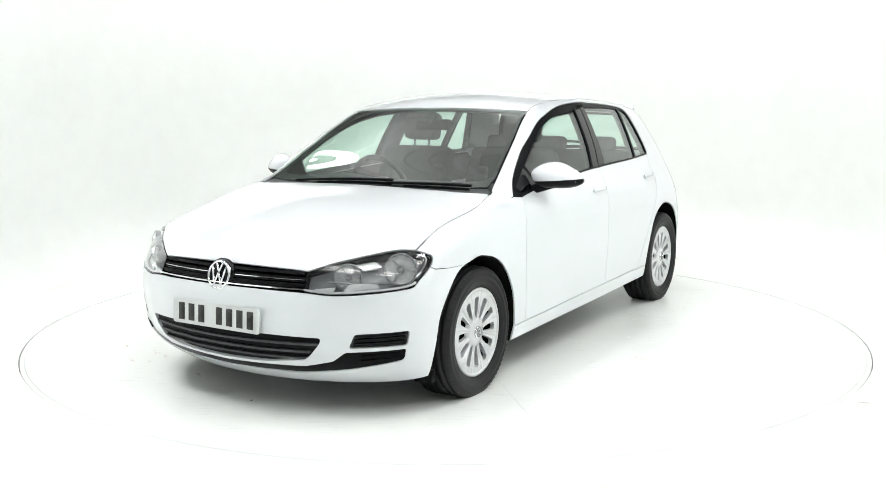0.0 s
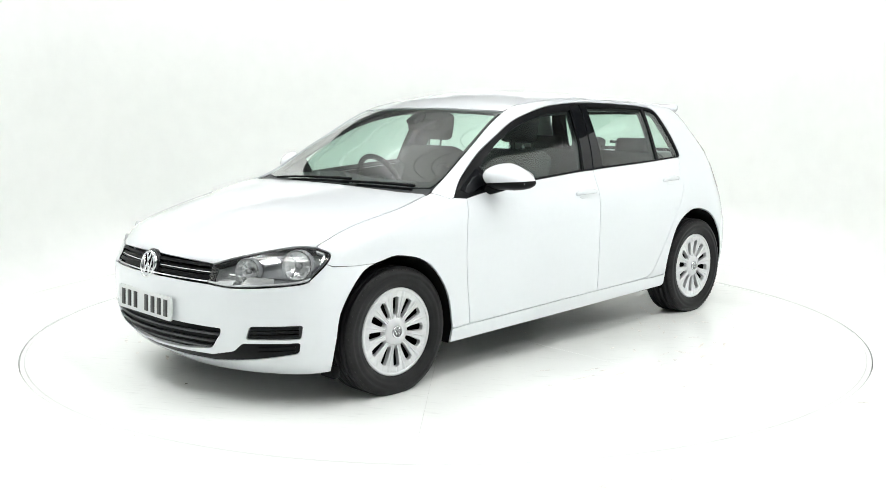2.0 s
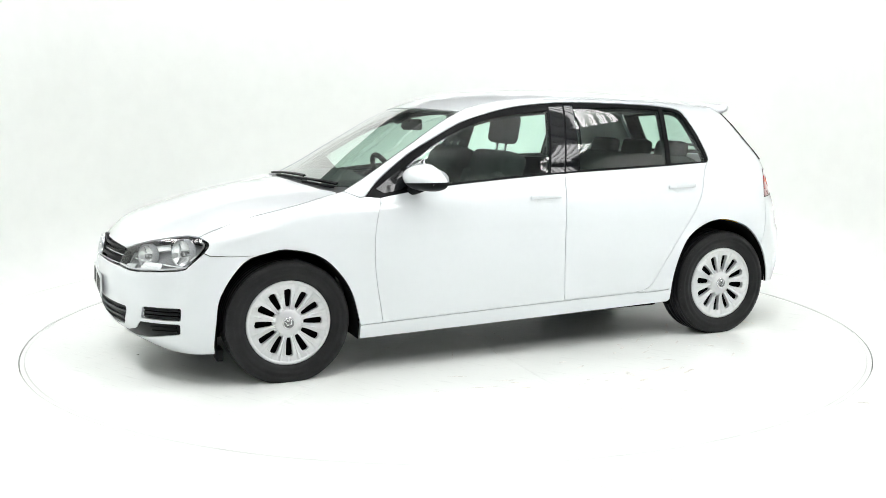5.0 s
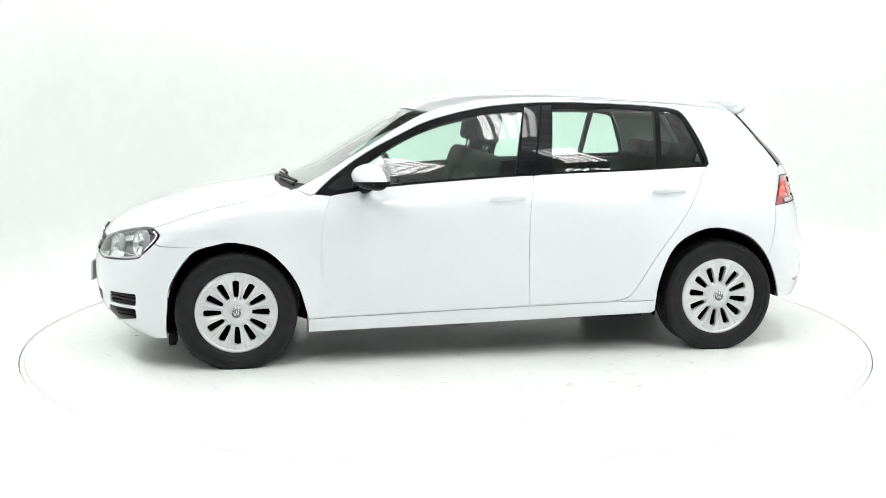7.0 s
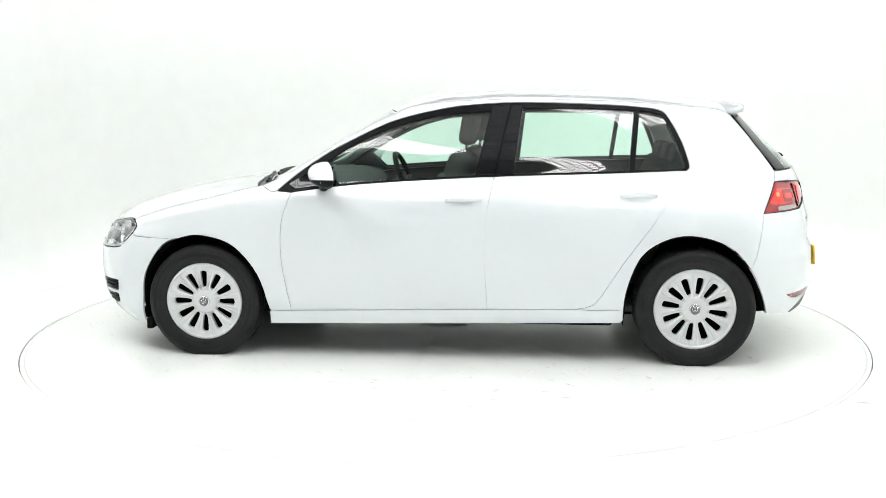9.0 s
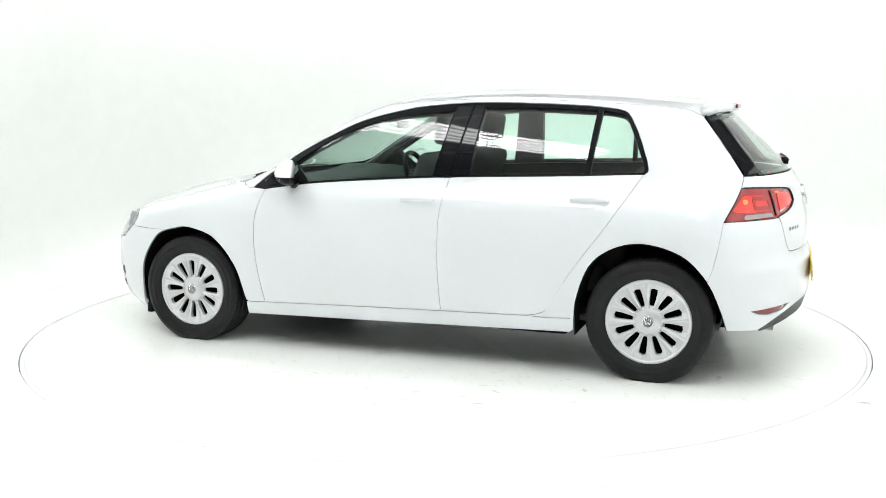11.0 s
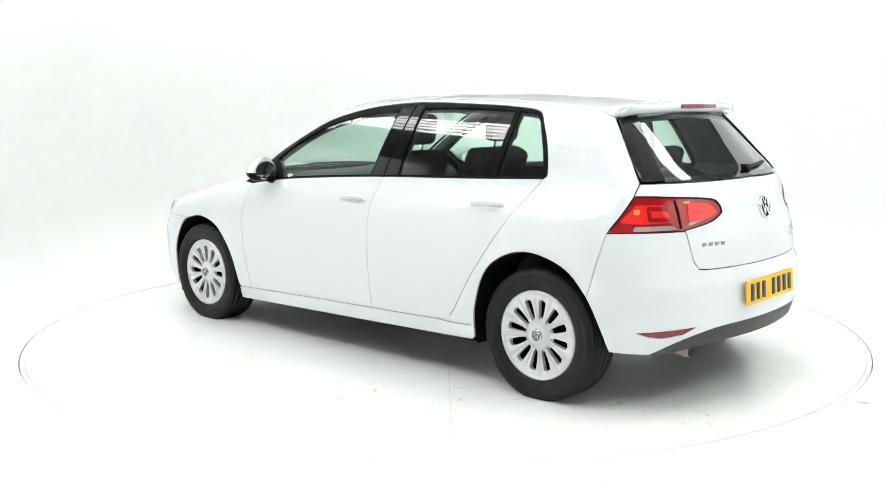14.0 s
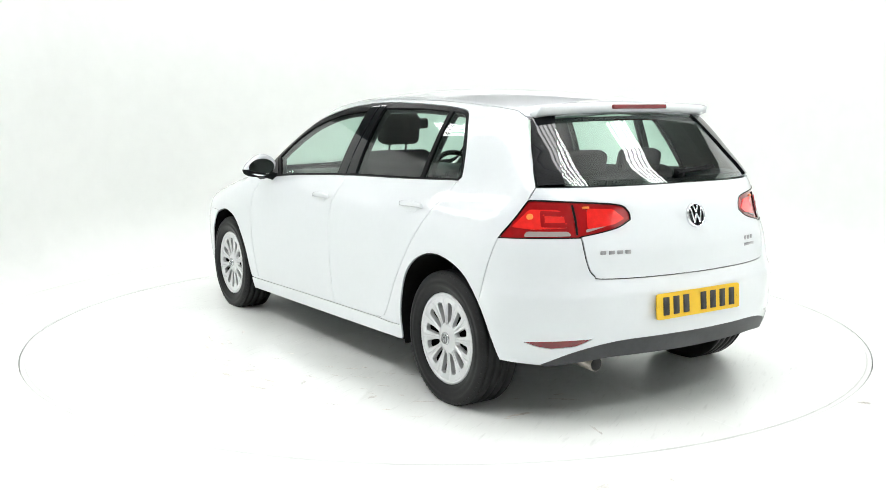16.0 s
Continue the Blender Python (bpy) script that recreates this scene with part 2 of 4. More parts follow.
def inset(poly, g):
    """The outline moved inwards by g (outwards: minus)."""
    p = np.asarray(poly, float)
    keep = np.linalg.norm(p - np.roll(p, 1, 0), axis=1) > 1e-5
    p = p[keep]
    area = np.sum(p[:, 0] * np.roll(p[:, 1], -1) - np.roll(p[:, 0], -1) * p[:, 1])
    d0, d1 = p - np.roll(p, 1, 0), np.roll(p, -1, 0) - p
    d0 /= np.linalg.norm(d0, axis=1, keepdims=True)
    d1 /= np.linalg.norm(d1, axis=1, keepdims=True)
    n0, n1 = np.stack([-d0[:, 1], d0[:, 0]], 1), np.stack([-d1[:, 1], d1[:, 0]], 1)
    m = n0 + n1
    m /= np.maximum((m * n0).sum(1, keepdims=True), .35)
    return p + m * (g if area > 0 else -g)


def inside_of(q, poly):
    x, y = q[:, 0], q[:, 1]
    res = np.zeros(len(q), bool)
    for a, b in zip(poly, np.roll(poly, -1, 0)):
        cross = (a[1] > y) != (b[1] > y)
        with np.errstate(divide="ignore", invalid="ignore"):
            res ^= cross & (x < (b[0] - a[0]) * (y - a[1]) / (b[1] - a[1]) + a[0])
    return res


def subdivided(poly, step):
    out = []
    for a, b in zip(poly, np.roll(poly, -1, 0)):
        n = max(1, int(np.ceil(np.linalg.norm(b - a) / step)))
        out += [a + (b - a) * i / n for i in range(n)]
    return np.array(out)


def sheet(chart, outline, holes=(), step=.035, out=0.0, flange=.012, gap=0.0, mirror=False, wrap=True):
    """Vertices, faces and normals of a panel that lies on the body surface inside an outline in the chart's coordinates."""
    k = UNIT[chart]
    scale = np.array([k, 1.0])
    loops = [subdivided(inset(np.asarray(outline, float) * scale, gap), step)]
    loops += [subdivided(inset(np.asarray(h, float) * scale, -gap), step) for h in holes]
    lo, hi = loops[0].min(0), loops[0].max(0)
    gx, gy = np.meshgrid(np.arange(lo[0], hi[0], step), np.arange(lo[1], hi[1], step))
    grid = np.stack([gx.ravel(), gy.ravel()], 1)
    ok = inside_of(grid, loops[0])
    for h in loops[1:]:
        ok &= ~inside_of(grid, h)
    grid = grid[ok]
    rim = np.vstack(loops)
    if len(grid):
        near = np.min(((grid[:, None, :] - rim[None]) ** 2).sum(2), 1)
        grid = grid[near > (.45 * step) ** 2]
    edges, n = [], 0
    for l in loops:
        edges += [(n + i, n + (i + 1) % len(l)) for i in range(len(l))]
        n += len(l)
    pts = np.vstack([rim, grid])
    v, e, f, *_ = delaunay_2d_cdt([Vector(p) for p in pts], edges, [], 0, 1e-6)
    v = np.array([tuple(p) for p in v])
    f = np.array([t for t in f if len(t) == 3])
    c = v[f].mean(1)
    ok = inside_of(c, loops[0])
    for h in loops[1:]:
        ok &= ~inside_of(c, h)
    f = f[ok]
    used = np.unique(f)
    back = np.full(len(v), -1)
    back[used] = np.arange(len(used))
    v, f = v[used], back[f]
    q = on_body(chart, v[:, 0] / k, v[:, 1])
    nrm = normal_at(q)
    q = q + nrm * out
    fn = np.cross(q[f[:, 1]] - q[f[:, 0]], q[f[:, 2]] - q[f[:, 0]])
    if (fn * nrm[f].mean(1)).sum() < 0:
        f = f[:, ::-1]
    faces = [tuple(int(i) for i in t) for t in f]
    if flange:
        half = {}
        for a, b, c3 in faces:
            for s in ((a, b), (b, c3), (c3, a)):
                half[s] = True
        border = [s for s in half if (s[1], s[0]) not in half]
        verts, normals = [tuple(p) for p in q], [tuple(p) for p in nrm]
        extra = {}
        base = len(verts)
        for a, b in border:
            d = q[b] - q[a]
            side = np.cross(d, nrm[a])
            side /= max(np.linalg.norm(side), 1e-9)
            idx = []
            for p, depth in ((a, 0), (b, 0), (b, flange), (a, flange)):
                idx.append(len(verts))
                verts.append(tuple(q[p] - nrm[p] * depth))
                normals.append(tuple(side))
            faces.append((idx[1], idx[0], idx[3], idx[2]))
        q, nrm = np.array(verts), np.array(normals)
    if mirror:
        q, nrm = q * (1, -1, 1), nrm * (1, -1, 1)
        faces = [t[::-1] for t in faces]
    return q, faces, nrm


def panel(name, chart, outline, mat, parent, label="", **kw):
    q, f, n = sheet(chart, outline, **kw)
    return mesh_part(name, q, f, mat, parent, label, normals=n)


def bar_on(chart, line, depth, thick, out, bm_verts=None):
    """A slim bar that follows the surface along a chart line: vertices, faces."""
    q = on_body(chart, [p[0] for p in line], [p[1] for p in line])
    n = normal_at(q)
    d = np.gradient(q, axis=0)
    d /= np.linalg.norm(d, axis=1, keepdims=True)
    u = np.cross(d, n)
    verts, faces = [], []
    for i in range(len(q)):
        for a, b in ((-.5, 0), (.5, 0), (.5, 1), (-.5, 1)):
            verts.append(q[i] + n[i] * (out - depth + depth * b) + u[i] * thick * a)
    for i in range(len(q) - 1):
        for k in range(4):
            faces.append((4 * i + k, 4 * i + (k + 1) % 4, 4 * i + 4 + (k + 1) % 4, 4 * i + 4 + k))
    faces += [(3, 2, 1, 0), tuple(4 * (len(q) - 1) + k for k in range(4))]
    return verts, faces


def bar(name, chart, line, depth, thick, out, mat, parent, label="", mirror=False):
    v, f = bar_on(chart, line, depth, thick, out)
    if mirror:
        v, f = [p * np.array((1, -1, 1)) for p in v], [t[::-1] for t in f]
    return mesh_part(name, v, f, mat, parent, label, smooth=False)


def both(chart, half):
    """A closed outline from its left half (y or angle above zero), mirrored."""
    h = np.array(half, float)
    i = 1 if chart == "t" else 0
    m = h[::-1].copy()
    m[:, i] *= -1
    return np.vstack([h, m])


def laid(chart, pts):
    """Points near the surface, moved on to it along the chart's lines."""
    c = to_chart(chart, np.array(pts, float))
    return on_body(chart, c[:, 0], c[:, 1])


def via(chart, pts):
    """Chart coordinates of points near the surface."""
    return to_chart(chart, np.array(pts, float))

# ---------------------------------------------------------------- studio
RING = 2.486


def ring_sheet(inner, outer, z, n=160):
    verts, faces = [], []
    for i in range(n):
        a = 2 * math.pi * i / n
        verts += [(inner * math.cos(a), inner * math.sin(a), z), (outer * math.cos(a), outer * math.sin(a), z),
                  (inner * math.cos(a), inner * math.sin(a), z - .12)]
    for i in range(n):
        j = (i + 1) % n
        faces += [(3 * i, 3 * i + 1, 3 * j + 1, 3 * j), (3 * i + 2, 3 * i, 3 * j, 3 * j + 2)]
    return verts, faces


v, f = ring_sheet(RING + .0036, 16, 0)
studio_floor = tagged(mesh_part("floor", v, f, FLOOR, smooth=False), "white painted studio floor round a turntable", "floor", kind="structure")

turntable = tagged(new("turntable"), "round white turntable with scuffs, flush with the floor", "turntable")
part("rim", lathe_bm([(RING - .03, -.004), (RING - .03, -.10), (RING - .0025, -.10), (RING - .0025, -.003), (RING - .005, 0), (RING - .03, 0), (RING - .03, -.004)], 160, "z"), DISC, turntable, "white turntable rim")
part("base", lathe_bm([(.001, -.006), (RING - .028, -.006), (RING - .028, -.06)], 96, "z"), PIT, turntable)


def deck_segment(a0, a1, r):
    """One wedge of the deck, with a hair-wide joint on both sides."""
    n, verts = 20, []
    ring = [(0, 0)] + [(r * math.cos(a), r * math.sin(a)) for a in np.linspace(a0, a1, n)]
    mid, gap = (a0 + a1) / 2, .0004 / math.sin((a1 - a0) / 2)
    ring = [(x + gap * math.cos(mid), y + gap * math.sin(mid)) for x, y in ring]
    verts = [(x, y, 0) for x, y in ring] + [(x, y, -.005) for x, y in ring]
    k = len(ring)
    faces = [tuple(range(k))] + [(i, i + k, (i + 1) % k + k, (i + 1) % k) for i in range(k)]
    return verts, faces


for i in range(8):
    a = radians(11.2 + 45 * i)
    v, f = deck_segment(a, a + radians(45), RING - .0301)
    mesh_part("deck_segment", v, f, DISC, turntable, smooth=False)


def mark(name, x, y, size, mat, parent, seed, z=.0008, turn=None):
    """A flat, ragged mark on the floor."""
    rnd = random.Random(seed)
    n, verts = 18, [(x, y, z)]
    turn = rnd.uniform(0, 3.14) if turn is None else turn
    for i in range(n):
        a = 2 * math.pi * i / n
        r = rnd.uniform(.35, 1.0)
        u, w = size[0] * r * math.cos(a) / 2, size[1] * r * math.sin(a) / 2
        verts.append((x + u * math.cos(turn) - w * math.sin(turn), y + u * math.sin(turn) + w * math.cos(turn), z))
    return mesh_part(name, verts, [(0, i + 1, (i + 1) % n + 1) for i in range(n)], mat, parent, smooth=False)


part("hub_cover", lathe_bm([(.001, .003), (.165, .003), (.170, .0015), (.171, -.004)], 48, "z"), DISC, turntable, "round white hub cover")
rnd = random.Random(11)
for i in range(120):
    # drag marks along the wheels' track round the centre
    r, a = rnd.uniform(1.15, 1.95), radians(rnd.choice((28, 152, 208, 332)) + rnd.gauss(0, 15))
    long_by, wide_by = rnd.uniform(.04, .17), rnd.uniform(.008, .030)
    mark("scuff", r * math.cos(a), r * math.sin(a), (long_by, wide_by), rnd.choice((SCUFF, SCUFF, RUST_SCUFF)), turntable, 200 + i, turn=a + math.pi / 2 + rnd.gauss(0, .15))
for i in range(34):
    # scratches that run out from the centre, under the car
    r, a = rnd.uniform(.3, 1.0), rnd.uniform(0, 6.283)
    mark("scratch", r * math.cos(a), r * math.sin(a), (rnd.uniform(.08, .36), rnd.uniform(.004, .010)), rnd.choice((SCUFF, RUST_SCUFF)), turntable, 300 + i, turn=a + rnd.gauss(0, .2))
for i, (x, y, a, b) in enumerate(((1.47, -.44, .13, .05), (1.527, -.064, .09, .03), (1.598, .365, .08, .04), (1.606, 1.455, .16, .02), (.35, .05, .5, .012), (.22, .3, .45, .010),
                                  (.5, -.15, .4, .012), (-.2, .35, .5, .012), (-.3, -.3, .45, .010), (.1, -.45, .5, .012), (1.25, 1.2, .22, .03), (-.9, .9, .3, .03))):
    mark("scuff", x, y, (a, b), SCUFF, turntable, i)
mark("dirt_speck", -.904, -1.653, (.030, .016), DIRT, turntable, 40)
for i, (x, y, a, b) in enumerate(((.57, -2.68, .10, .05), (.83, -2.61, .05, .02), (1.93, -1.70, .12, .06), (-1.296, -2.13, .03, .01))):
    mark("scuff", x, y, (a, b), SCUFF, studio_floor, 60 + i)
bm = lathe_bm([(.001, -.125), (RING + .2, -.125)], 64, "z")
tagged(part("turntable_pit", bm, PIT), "dark pit under the turntable", "pit", kind="structure")


def cyclorama():
    """A seamless white wall: half round behind, added straight sides beside the camera, with a cove at the floor."""
    # the straight sides stay out of view; added to bounce light on to the car
    path = [(3.6, -9.5), (3.6, -6), (3.6, -3), (3.6, -.5)]
    path += [(3.6 * math.cos(a), .2 + 3.6 * math.sin(a)) for a in np.linspace(.0, math.pi, 49)]
    path += [(-x, y) for x, y in path[3::-1]]
    path = np.array(path)
    d = np.gradient(path, axis=0)
    d /= np.linalg.norm(d, axis=1, keepdims=True)
    out = np.stack([d[:, 1], -d[:, 0]], 1)
    prof = [(.5 * (math.sin(a) - 1), .5 * (1 - math.cos(a)) - .002) for a in np.linspace(0, math.pi / 2, 9)] + [(0, 1.5), (0, 2.62), (.15, 2.62), (.15, -.3)]
    verts = [(p[0] + o[0] * u, p[1] + o[1] * u, w) for p, o in zip(path, out) for u, w in prof]
    k, faces = len(prof), []
    for i in range(len(path) - 1):
        for j in range(k - 1):
            faces.append((i * k + j, i * k + j + 1, (i + 1) * k + j + 1, (i + 1) * k + j))
    return verts, faces


v, f = cyclorama()
tagged(mesh_part("wall_cyclorama", v, f, STUDIO), "seamless white curved studio wall", "wall", kind="structure")


def hall():
    """Warehouse shell round the studio: grey walls and a corrugated roof."""
    for name, size, at in (("wall_north", (20, .2, 6), (0, 9, 3)), ("wall_south", (20, .2, 6), (0, -10, 3)),
                           ("wall_east", (.2, 19, 6), (10, -.5, 3)), ("wall_west", (.2, 19, 6), (-10, -.5, 3))):
        tagged(part(name, box_bm(size, at), HALL), "plain grey hall wall", "wall", kind="structure")
    # roof sheets of .42 m with a recessed joint between them
    prof, y = [], -10.2
    while y < 9.2:
        prof += [(y, 5.60), (y + .385, 5.60), (y + .395, 5.66), (y + .41, 5.66)]
        y += .42
    verts = [(x, y, z) for y, z in prof for x in (-10.1, 10.1)]
    faces = [(2 * i, 2 * i + 1, 2 * i + 3, 2 * i + 2) for i in range(len(prof) - 1)]
    tagged(mesh_part("ceiling", verts, faces, ROOFING, smooth=False), "grey metal sheet roof with dark joints", "ceiling", kind="structure")

    for i in range(9):
        y = -9 + 2.1 * i
        tagged(part("roof_beam", box_bm((20, .10, .16), (0, y, 5.47), .01), LAMP_BODY), "grey steel roof beam", "beam", group="roof beams", kind="structure")


hall()


def tube_bank(at, yaw, tilt, n=5, length=1.8, pitch=.14):
    """An open lamp frame with parallel glowing tubes."""
    bank = new("tube_light_bank")
    tagged(bank, "overhead lamp bank with parallel white fluorescent tubes", "studio light", group="overhead lamp banks")
    part("spine", box_bm((length + .16, .10, .03), (0, 0, .09), .008), LAMP_BODY, bank)
    for e in (-1, 1):
        part("cross_rail", box_bm((.06, n * pitch + .1, .03), (e * (length / 2 + .03), 0, .065), .008), LAMP_BODY, bank)
    for i in range(n):
        y = (i - (n - 1) / 2) * pitch
        bm = tube_bm([(-length / 2, y, 0), (0, y, 0), (length / 2, y, 0)], .028, 10)
        bmesh.ops.scale(bm, vec=(1, 1.65, .8), space=Matrix.Translation((0, -y, 0)), verts=bm.verts[:])
        part("tube", bm, TUBE_GLOW, bank, "glowing white fluorescent tube")
        for e in (-1, 1):
            part("socket", box_bm((.03, .05, .07), (e * (length / 2 + .016), y, .02), .005), LAMP_BODY, bank)
    for e in (-1, 1):
        lift = Matrix.Rotation(radians(-tilt), 4, "X") @ Vector((0, 0, 5.62 - at[2]))
        foot = Vector((e * length * .4, 0, .07))
        part("hanger", tube_bm([foot, foot + lift - Vector((0, 0, .0))], .008, 6), LAMP_BODY, bank, "thin steel hanger")
    bank.matrix_basis = pose(*at) @ pose(0, 0, 0, 0, 0, yaw) @ pose(0, 0, 0, tilt, 0, 0)
    return bank


for at, yaw, tilt, length in (((-1.9, -3.1, 4.4), -51.5, 0, 3.4), ((1.3, -2.1, 4.4), -70, 0, 2.5), ((3.1, -4.5, 4.4), -47, 0, 1.7), ((3.3, -.8, 4.4), -36, 0, 2.2),
                              ((5.3, -3.2, 4.4), -52, 0, 2.2), ((.9, -5.7, 4.4), -45, 0, 1.8), ((-4.4, 0, 4.4), -60, 0, 3.6), ((-2.88, 3.0, 4.4), -62, 0, 1.9),
                              ((-1.3, .98, 4.4), -47, 0, .7), ((.9, 2.9, 4.5), -45, 0, 1.5)):
    tube_bank(at, yaw, tilt, n=3 if length < 1 else 5, length=length)

# ---------------------------------------------------------------- car
car = tagged(new("car"), "white five-door hatchback with silver wheel covers on the turntable", "car")
OFF = Vector((-.0827, .0718, 0))
body = new("body")
body.parent, body.location = car, OFF


def sym(name, chart, outline, mat, parent, label="", **kw):
    """The same panel on the car's left and right."""
    return [panel(name, chart, outline, mat, parent, label, mirror=mi, **kw) for mi in (False, True)]


# outlines on the side, (x, z)
dlo_top = spline([(.905, .905), (.806, .991), (.643, 1.104), (.462, 1.199), (.281, 1.279), (.036, 1.339), (-.148, 1.363), (-.395, 1.375), (-.703, 1.368),
                  (-.949, 1.356), (-1.10, 1.341)], 6)
dlo_rear = spline([(-1.10, 1.341), (-1.15, 1.325), (-1.186, 1.28), (-1.244, 1.166), (-1.281, 1.048), (-1.267, 1.021)], 5)
dlo_low = spline([(-1.267, 1.021), (-.865, 1.005), (-.264, .987), (.156, .964), (.515, .938), (.755, .908), (.86, .89), (.905, .905)], 5)
dlo = np.vstack([dlo_top[:-1], dlo_rear[:-1], dlo_low[:-1]])
belt = curve1([(-1.3, 1.022), (-.865, 1.005), (-.264, .987), (.156, .964), (.515, .938), (.755, .908), (.91, .885)])
arch_f = spline([(1.67, .30), (1.644, .455), (1.536, .610), (1.412, .656), (1.306, .665), (1.142, .612), (1.012, .459), (.95, .26)], 7)
arch_r = spline([(-.947, .235), (-.962, .40), (-1.035, .582), (-1.166, .672), (-1.314, .689), (-1.481, .634), (-1.593, .518), (-1.654, .394), (-1.691, .282)], 7)
seam_f = spline([(.823, .897), (.869, .732), (.871, .521), (.83, .262)], 8)
seam_m = spline([(-.264, .985), (-.231, .791), (-.224, .521), (-.236, .289)], 8)
seam_r = spline([(-1.262, 1.019), (-1.118, .791), (-.947, .552), (-.82, .352), (-.762, .308), (-.70, .299)], 8)

# lamps, as places near the surface
head_top = spline([(2.032, .425, .655), (1.935, .524, .695), (1.76, .665, .737), (1.69, .738, .738)], 6)
head_rear = spline([(1.69, .738, .738), (1.663, .80, .712), (1.70, .825, .668), (1.775, .822, .608)], 5)
head_low = spline([(1.775, .822, .608), (1.826, .801, .584), (2.011, .58, .562), (2.069, .435, .572)], 6)
head_top, head_rear, head_low = (laid("f", h) for h in (head_top, head_rear, head_low))
head3 = np.vstack([head_top[:-1], head_rear[:-1], head_low, [(2.055, .428, .61)]])
head = via("f", head3)
tail_low = spline([(-1.648, .803, .804), (-1.89, .585, .810), (-1.90, .565, .814), (-1.954, .42, .845), (-1.968, .347, .880)], 5)
tail_top = spline([(-1.968, .347, .880), (-1.955, .352, .915), (-1.926, .396, .944), (-1.822, .588, .958), (-1.732, .682, .962), (-1.715, .70, .957)], 5)
tail_fwd = spline([(-1.715, .70, .957), (-1.69, .75, .885), (-1.648, .803, .804)], 5)
tail_low, tail_top, tail_fwd = (laid("r", h) for h in (tail_low, tail_top, tail_fwd))
tail = via("r", np.vstack([tail_low[:-1], tail_top[:-1], tail_fwd[:-1]]))

# the edge between roof or screen and the side, seen from above (x, y)
rail_t = spline([(1.0, .752), (.938, .724), (.60, .655), (.285, .590), (0, .582), (-.5, .575), (-1.0, .566), (-1.35, .555), (-1.50, .550)], 8)
rail = via("s", on_body("t", rail_t[:, 0], rail_t[:, 1]))
hood_t = spline([tuple(head_top[-1][:2]), (1.491, .768), (1.238, .790), (1.08, .772), (1.0, .752)], 8)
hood_side = via("s", on_body("t", hood_t[:, 0], hood_t[:, 1]))

SIDE = .0018
seam_b = on_body("s", [1.69, 1.60, arch_f[18][0]], [.655, .648, arch_f[18][1]])
# sides
frame_outline = np.vstack([rail, via("s", laid("r", [(-1.529, .558, 1.304), (-1.64, .618, 1.16), (-1.724, .664, 1.018)])), via("s", tail_fwd),
                           [(-1.643, .72), (-1.615, .578)], arch_r[::-1][14:], [(-.93, .30), (-.80, .292)],
                           np.vstack([seam_r[::-1][1:-1]]), dlo_rear[::-1], dlo_top[::-1][1:], [(.93, .90)]])
sym("side_frame", "s", frame_outline, PAINT, body, gap=SIDE)
front_door_outline = np.vstack([seam_f, [(.5, .270), (.1, .280)], seam_m[::-1], [(x, belt(x)) for x in np.linspace(-.2, .78, 16)]])
rear_door_outline = np.vstack([seam_m, [(-.45, .292)], seam_r[::-1], [(x, belt(x)) for x in np.linspace(-1.22, -.30, 14)]])
fender_outline = np.vstack([seam_f[::-1], [(.905, .905), (.93, .90)], hood_side[::-1][0:], via("s", head_rear[1:11]), via("s", seam_b), arch_f[19:], [(.93, .258)]])
sym("front_fender", "s", fender_outline, PAINT, body, gap=SIDE)
sill_outline = np.vstack([[(.95, .252), (.83, .256), (.1, .276), (-.236, .283), (-.70, .293), (-.81, .289), (-.945, .295)], [(-.947, .235), (-.93, .222), (0, .20), (.95, .180)]])
sym("sill", "s", sill_outline, PAINT, body, gap=.001, flange=.06)

